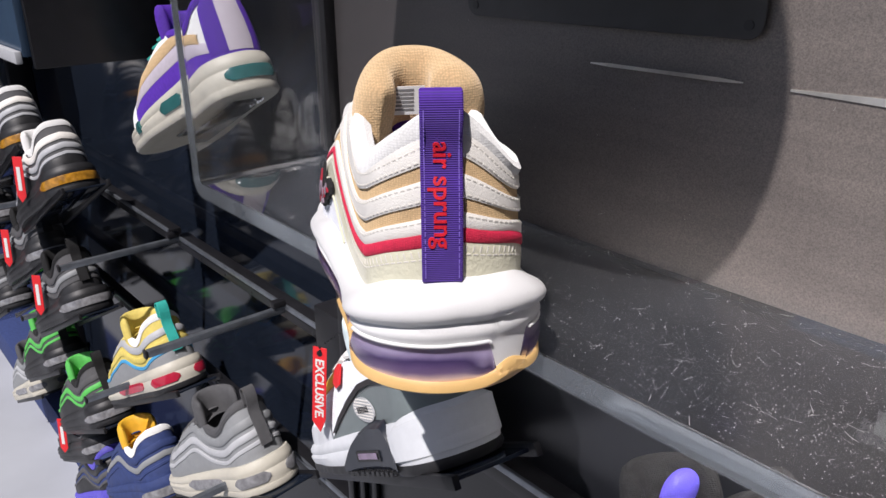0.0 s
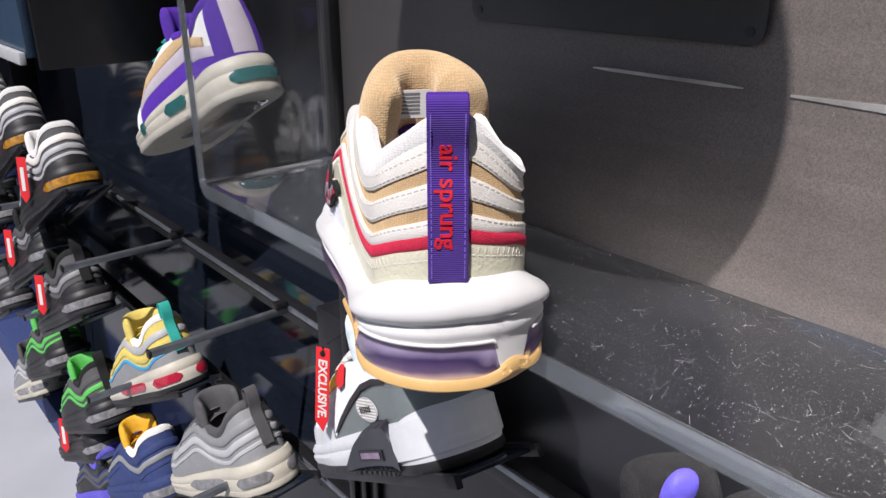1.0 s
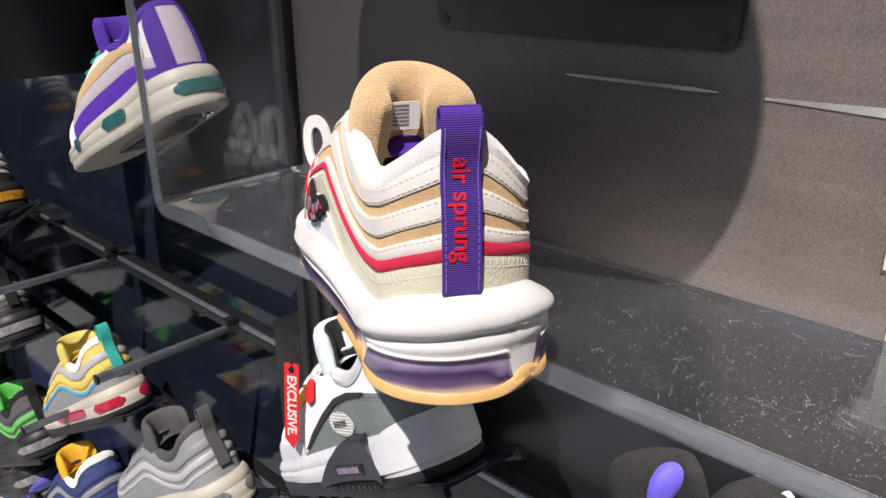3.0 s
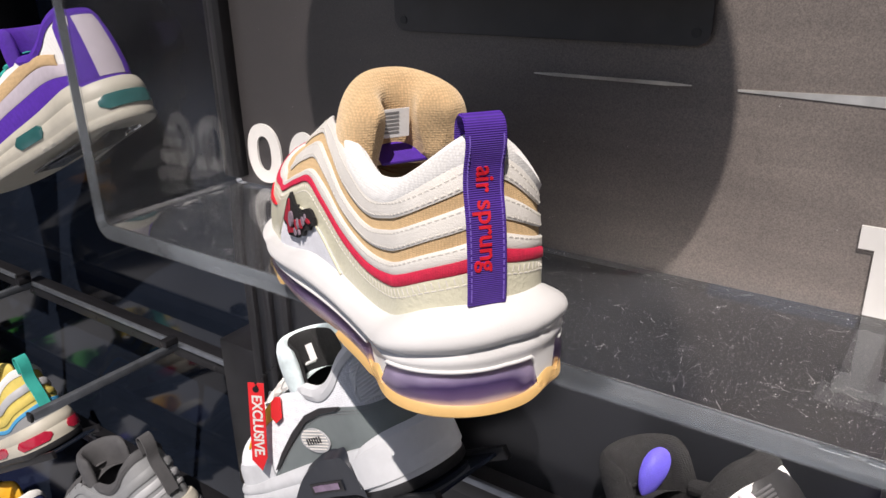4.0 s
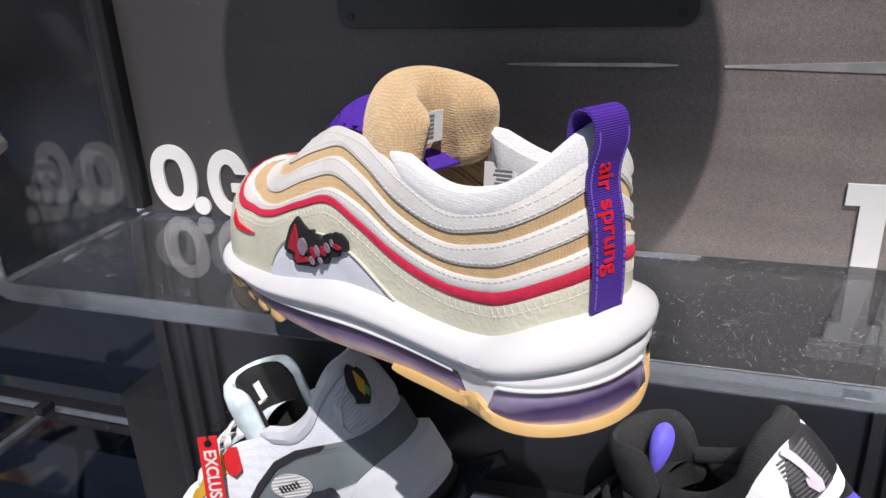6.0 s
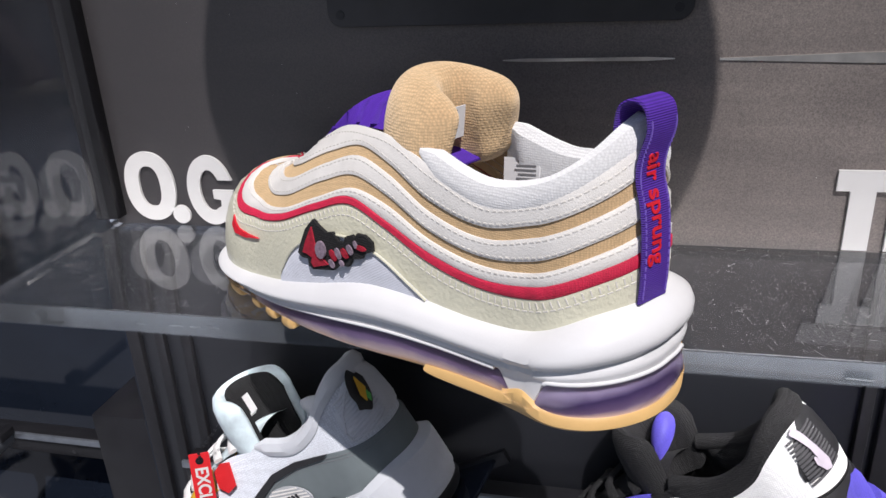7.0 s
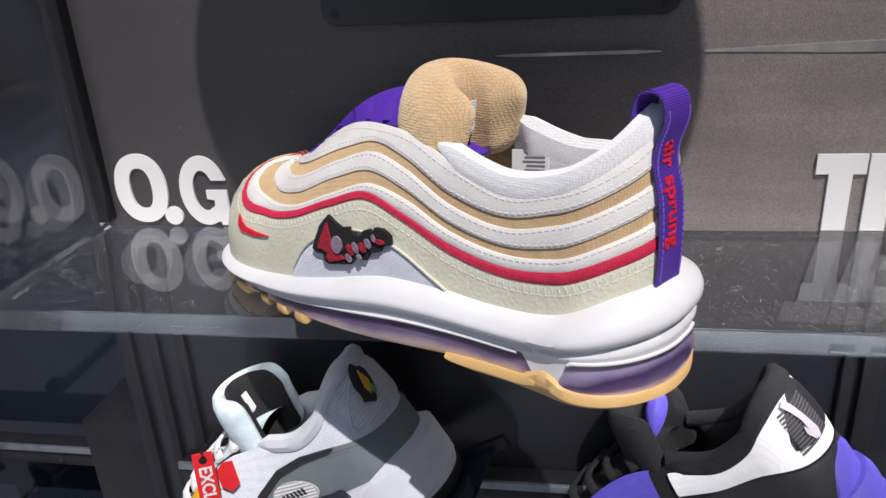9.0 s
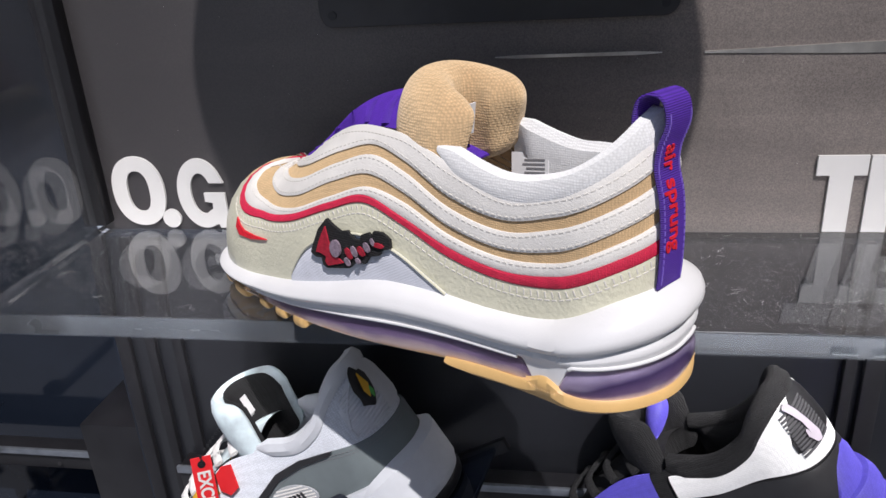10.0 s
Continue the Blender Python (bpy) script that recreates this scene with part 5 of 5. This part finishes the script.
stand(-0.359, 0.342, 0.926, 171, 32, WHITE_GREY, "white mesh sneaker with slate-grey sides and a red tag")
stand(-0.059, 0.318, 0.929, 158, 36, BLACK_VIOLET, "black and white mesh sneaker with violet tongue edge and heel")
stand(-0.795, 0.391, 0.613, 186, 27, GREY97, "grey wavy-panelled sneaker with a bone midsole on its tray")
stand(-1.090, 0.392, 0.635, 185, 28, YELLOW97, "yellow and grey wavy sneaker with a teal heel loop")
stand(-0.815, 0.418, 1.152, 184, 25, PURPLE95, "white, tan and purple sneaker with teal air windows", True, "acrylic")
for x, z in ((-1.339, 0.920), (-1.595, 0.946), (-1.86, 0.955)):
    stand(x, 0.345, z, 183, 27, AMBER95, "black and white ribbed sneaker with an amber air unit")
for x, z in ((-1.391, 0.672), (-1.595, 0.711), (-2.02, 0.681)):
    stand(x, 0.345, z, 183, 27, BLACK95, "black and grey ribbed sneaker with a smoky air unit")
for x, z in ((-1.376, 0.438), (-1.656, 0.441)):
    stand(x, 0.345, z, 183, 27, GREEN95, "black sneaker with lime green bands on a low tray")
stand(-1.463, 0.345, 0.316, 183, 27, BLACK95, "black and grey ribbed sneaker on the lowest tray")
stand(-1.926, 0.345, 0.249, 183, 27, GREY97, "grey sneaker with a bone midsole on the lowest tray")
stand(-2.12, 0.345, 0.416, 183, 27, BLACK95, "black and grey ribbed sneaker on a low far tray")
stand(-1.096, 0.350, 0.425, 183, 27, NAVY97, "navy sneaker with an amber tongue on a low tray")
stand(-1.384, 0.345, 0.234, 183, 27, INDIGO, "dark sneaker with a violet lining on the lowest tray")


# ---- details of the neighbouring shoes ----
def field(parent, L, name, pts, lift, thick, mat_, label="", side=1):
    """A flat piece that lies on the upper: pts are (q, z)."""
    bm = bmesh.new()
    f = bm.faces.new([bm.verts.new(L.at(q, side, z, lift)) for q, z in pts])
    ex = bmesh.ops.extrude_face_region(bm, geom=[f])
    for v in ex["geom"]:
        if isinstance(v, bmesh.types.BMVert):
            v.co.y += thick * side
    bmesh.ops.triangulate(bm, faces=[g for g in bm.faces if len(g.verts) > 4])
    return part(name, bm, mat_, parent, label, 30)


def ridge_lines(parent, L, q0, q1, z0, z1, n, mat_, lift, slope=0.0):
    """Raised ribs on a panel."""
    for k in range(n):
        z = z0 + (z1 - z0) * k / (n - 1)
        part("rib", tube_bm([L.at(abs(q), 1 if q >= 0 else -1, z + slope * (abs(q) - abs(q0)), lift) for q in span(q0, q1, 12)], 0.0008, 6), mat_, parent)


def tag_chain(points, mat_, parent):
    bm = bmesh.new()
    for p in points:
        bmesh.ops.create_icosphere(bm, subdivisions=1, radius=0.0013, matrix=Matrix.Translation(p))
    part("ball_chain", bm, mat_, parent, "black ball chain")


def hang_tag(at, yaw, lean):
    t = thing("hang_tag", pose(*at) @ pose(0, 0, 0, lean, 0, yaw), "red hang tag with white capitals on a black ball chain", "tag")
    w, h = 0.0075, 0.086
    part("tag_body", prism_bm([(-w, 0.0), (w, 0.0), (w, -h + 0.014), (0.002, -h), (-w, -h + 0.010)], 0.0008, 0.0002), M["red_tag"], t)
    bm = bmesh.new()
    bmesh.ops.create_cone(bm, cap_ends=True, segments=16, radius1=0.0030, radius2=0.0030, depth=0.0006, matrix=pose(0, -0.0010, -0.006, 90))
    part("eyelet", bm, M["black_metal"], t)
    me = text_mesh("EXCLUSIVE.", 0.0125, 0.0002, 0.0003)
    xs_ = [v.co.x for v in me.vertices]
    k = 0.060 / (max(xs_) - min(xs_))
    for v in me.vertices:
        x, y, z = v.co
        v.co = (y * 1.05, -0.0011 - z, -0.042 - x * k)
    me.materials.append(M["letters"])
    o = new("writing", me)
    o.parent = t
    o["label"] = "white capitals EXCLUSIVE"
    tag_chain([(0.0006 * math.sin(i * 1.3), -0.0012, -0.006 + 0.0031 * i) for i in range(3)] + [(0.004 + 0.0023 * i, 0.002 + 0.0016 * i, 0.004 + 0.0020 * i) for i in range(6)], M["black_metal"], t)
    return t


SHOES = [o for o in scene.objects if o.type == "EMPTY" and o.name.split(".")[0] == "sneaker"]
white_shoe, black_shoe = SHOES[1], SHOES[2]

# white and slate shoe
field(white_shoe, OTHER, "black_line", [(0.20, 0.0795), (0.30, 0.0825), (0.38, 0.080), (0.46, 0.069), (0.54, 0.054), (0.60, 0.040), (0.585, 0.040), (0.52, 0.052), (0.45, 0.064), (0.38, 0.0745), (0.30, 0.0775), (0.22, 0.0770)], 0.0030, 0.0010, M["black_rubber"], "black rubber line")
badge = field(white_shoe, OTHER, "badge", [(0.368 + 0.062 * math.cos(a), 0.0570 + 0.0110 * math.sin(a) + 0.0030 * math.cos(a)) for a in [k * math.pi / 10 for k in range(20)]], 0.0028, 0.0012, M["light_grey"], "ribbed silver oval badge")
for k in range(7):
    z, h = 0.0490 + 0.0027 * k, 0.056 * math.sqrt(max(1 - ((k - 3) / 3.9) ** 2, 0.05))
    field(badge, OTHER, "rib", [(0.368 - h, z - 0.0030 * h / 0.062), (0.368 + h, z + 0.0030 * h / 0.062), (0.368 + h, z + 0.0011 + 0.0030 * h / 0.062), (0.368 - h, z + 0.0011 - 0.0030 * h / 0.062)], 0.0040, 0.0004, M["white_leather"])
for k in range(6):
    q = 0.338 + 0.0115 * k
    field(badge, OTHER, "bar", [(q, 0.0545), (q + 0.002, 0.0600), (q + 0.008, 0.0603), (q + 0.006, 0.0548)], 0.0046, 0.0006, M["black_rubber"])
# seams of the side panel
W_TOP = smooth([0, 0.1, 0.2, 0.32, 0.42, 0.52, 0.62], [0.072, 0.073, 0.078, 0.080, 0.072, 0.056, 0.036])
for d in (-0.0026, -0.0050):
    part("stitching", stitch_bm(OTHER, span(-0.60, 0.60, 160), add(W_TOP, d), 0.0022, (0.0020, 0.0005), 0.0032), M["ink"], white_shoe)
part("panel_edge", tube_bm([OTHER.at(q, 1, z, 0.0034) for q, z in ((0.020, 0.079), (0.070, 0.077), (0.122, 0.0795), (0.128, 0.086), (0.110, 0.098), (0.080, 0.108), (0.045, 0.114), (0.015, 0.116))], 0.0010, 6), M["shaded_white_leather"], white_shoe)


def side_plate(parent, name, q0, q1, zlo, zhi, out, mat_, label=""):
    """A plate on the side of the sole that may climb on to the upper."""
    rows = []
    n = 30
    for i in range(n + 1):
        q = q0 + (q1 - q0) * i / n
        a, s_ = abs(q), (1 if q >= 0 else -1)
        f = OTHER_FOOT(a)
        row = []
        for k in range(9):
            z = zlo(a) + (zhi(a) - zlo(a)) * k / 8
            lift = out if 0 < k < 8 else -0.002
            if z <= f:
                row.append((*sole_ring(OTHER, 0.0075 + lift, q), z))
            else:
                x, y, zz = OTHER.at(a, s_, z, 0.0020 + lift + max(0.006 - (z - f) * 0.5, 0))
                row.append((x, y, zz))
        rows.append(row)
    return part(name, grid_bm(rows), mat_, parent, label)


cage = side_plate(white_shoe, "air_cage", 0.20, 0.53, K(0.004), smooth([0.20, 0.23, 0.29, 0.37, 0.46, 0.53], [0.016, 0.040, 0.0465, 0.044, 0.032, 0.012]), 0.0034, M["cage"], "blue-black plastic cage")
side_plate(cage, "window_frame", 0.285, 0.435, K(0.0125), K(0.0245), 0.0044, M["black_rubber"])
side_plate(cage, "air_window", 0.300, 0.420, K(0.0150), K(0.0220), 0.0052, M["air_core_mauve"], "clear mauve air window")
for k in range(9):
    q = 0.235 + 0.031 * k
    side_plate(cage, "tread_tooth", q, q + 0.017, K(0.0005), K(0.0055), 0.0042, M["black_rubber"])
side_plate(white_shoe, "heel_clip", -0.24, 0.21, K(0.009), smooth([0, 0.12, 0.17, 0.24], [0.050, 0.049, 0.045, 0.032]), 0.0034, M["shaded_white_leather"], "white plastic heel clip")
side_plate(black_shoe, "air_cage", 0.27, 0.55, K(0.004), smooth([0.27, 0.30, 0.35, 0.42, 0.49, 0.55], [0.012, 0.027, 0.0365, 0.037, 0.030, 0.012]), 0.0032, M["violet"], "violet plastic cage")
tabp = field(white_shoe, OTHER, "heel_patch", [(0.016, 0.104), (0.012, 0.110), (0.018, 0.115), (0.024, 0.1145), (0.034, 0.120), (0.046, 0.118), (0.058, 0.113), (0.066, 0.106), (0.064, 0.099), (0.068, 0.094), (0.056, 0.092), (0.044, 0.089), (0.030, 0.094), (0.022, 0.098)], 0.0052, 0.0022, M["black_rubber"], "black heel patch with coloured flames")
field(tabp, OTHER, "flame", [(0.030, 0.104), (0.036, 0.114), (0.050, 0.102), (0.046, 0.096)], 0.0074, 0.0012, M["orange"])
field(tabp, OTHER, "flame", [(0.030, 0.098), (0.033, 0.102), (0.040, 0.098), (0.038, 0.094)], 0.0074, 0.0012, M["green"])
ridge_lines(white_shoe, OTHER, 0.015, 0.118, 0.082, 0.113, 12, M["shaded_white_leather"], 0.0032, -0.06)
part("tongue_lining", tongue_bm(0.106, 0.1375, 0.0240, 0.084, 0.1475, 0.004, 0.006, 0.012, 0.86, 0.9), M["black_mesh"], white_shoe, "black tongue lining")
lb = part("label", box_bm(-0.0003, 0.0003, -0.0035, 0.0035, -0.008, 0.008), M["label"], white_shoe, "white sewn-in label")
lb.matrix_local = pose(0.1300, -0.004, 0.126, 0, -4, 0)
field(white_shoe, OTHER, "lace_guard", [(0.485, 0.100), (0.52, 0.101), (0.548, 0.097), (0.545, 0.086), (0.52, 0.080), (0.49, 0.083)], 0.0036, 0.0012, M["red_tag"], "red ribbed lace guard")
hang_tag((-0.552, 0.322, 0.952), 25, -8)

# black and violet shoe
logo = field(black_shoe, OTHER, "heel_badge", [(0.082, 0.1150), (0.068, 0.1170), (0.056, 0.1100), (0.046, 0.1000), (0.038, 0.0900), (0.044, 0.0855), (0.056, 0.0865), (0.068, 0.0925), (0.066, 0.0965), (0.056, 0.0930), (0.060, 0.1020), (0.070, 0.1090)], 0.0046, 0.0022, M["lilac"], "pale raised heel emblem")
ridge_lines(black_shoe, OTHER, 0.012, 0.104, 0.086, 0.113, 12, M["dark_grey"], 0.0036, -0.03)
part("collar_padding", tube_bm([OTHER.at(abs(q), 1 if q >= 0 else -1, O_COLLAR(abs(q)) + 0.004, -0.004) for q in span(-0.39, 0.39, 60)], 0.0060, 10), M["black_mesh"], black_shoe, "thick black padded collar")
bm = bmesh.new()
bmesh.ops.create_uvsphere(bm, u_segments=24, v_segments=16, radius=1.0)
for v in bm.verts:
    v.co.x *= 0.80 + 0.32 * v.co.z
bmesh.ops.transform(bm, matrix=pose(0.121, -0.008, 0.1225, 0, -40, 14) @ Matrix.Diagonal((0.0095, 0.0165, 0.0195, 1)), verts=bm.verts)
lobe = part("tongue_edge", bm, M["violet"], black_shoe, "violet padded tongue edge")
part("heel_counter", band_bm(OTHER, span(-0.10, 0.10, 30), K(0.040), smooth([0, 0.06, 0.10], [0.070, 0.062, 0.044]), 0.0034, 3), M["violet"], black_shoe, "violet rubber heel counter")

# dust and scratches on the acrylic
rng = random.Random(4)


def flecks(name, n, box, mat_, label, long=0.12):
    bm = bmesh.new()
    for _ in range(n):
        x, y, z, flat = box(rng)
        a = rng.uniform(0, math.pi)
        l, w = (rng.uniform(0.002, 0.009), rng.uniform(0.00003, 0.00008)) if rng.random() < long else (rng.uniform(0.0002, 0.0002 + 0.0010 * rng.random() ** 3), rng.uniform(0.00007, 0.00020))
        c, s = math.cos(a), math.sin(a)
        bend = rng.uniform(-0.12, 0.12) * l
        pts = [(-l / 2, -w), (0, bend - w), (l / 2, -w), (l / 2, w), (0, bend + w), (-l / 2, w)]
        if flat:
            vs = [bm.verts.new((x + px * c - py * s, y + px * s + py * c, z)) for px, py in pts]
        else:
            vs = [bm.verts.new((x + px * c - py * s, y, z + px * s + py * c)) for px, py in pts]
        bm.faces.new((vs[0], vs[1], vs[4], vs[5]))
        bm.faces.new((vs[1], vs[2], vs[3], vs[4]))
    return tagged(part(name, bm, mat_), label, "dust", "", "stuff")


flecks("dust", 4200, lambda r: (r.uniform(-0.645, 0.30), r.uniform(0.272, 0.408), SHELF + 0.0003, True), M["letters"], "white dust and fine scratches on the acrylic shelf", 0.05)
flecks("dust", 2200, lambda r: (r.triangular(-0.34, 0.20, -0.12), r.triangular(0.270, 0.408, 0.30), SHELF + 0.0003, True), M["letters"], "thicker drift of dust near the shelf front", 0.04)
flecks("dust", 160, lambda r: (r.uniform(-0.64, 0.35), WALL - 0.0003, r.uniform(1.11, 1.40), False), M["seam"], "pale dust specks and scratches on the panel", 0.05)

# a moulded flick on the inner side of the heel foam
main = SHOES[0]
pts = [(-0.046, 0.0510), (-0.050, 0.0455), (-0.060, 0.0430), (-0.074, 0.0450), (-0.092, 0.0500)]
part("moulded_flick", tube_bm([(*sole_ring(MAIN, wide(p.x) + 0.0024, p.x), p.z) for p in spline([(q, 0, z) for q, z in pts], 6)], 0.0011, 8), M["white_foam"], main)

# red tags on the far black shoes
for x, y, z in ((-1.47, 0.285, 0.960), (-1.73, 0.285, 0.985), (-1.53, 0.285, 0.715), (-1.74, 0.285, 0.750), (-1.60, 0.285, 0.355)):
    tg = thing("hang_tag", pose(x, y, z, -6, 0, 40), "red hang tag on a far black sneaker", "tag")
    part("tag_body", prism_bm([(-0.009, 0.0), (0.009, 0.0), (0.009, -0.070), (0.0, -0.082), (-0.009, -0.070)], 0.0012, 0.0003), M["red_tag"], tg)
    part("bar", box_bm(-0.0035, 0.0035, -0.0020, -0.0014, -0.060, -0.018), M["letters"], tg)
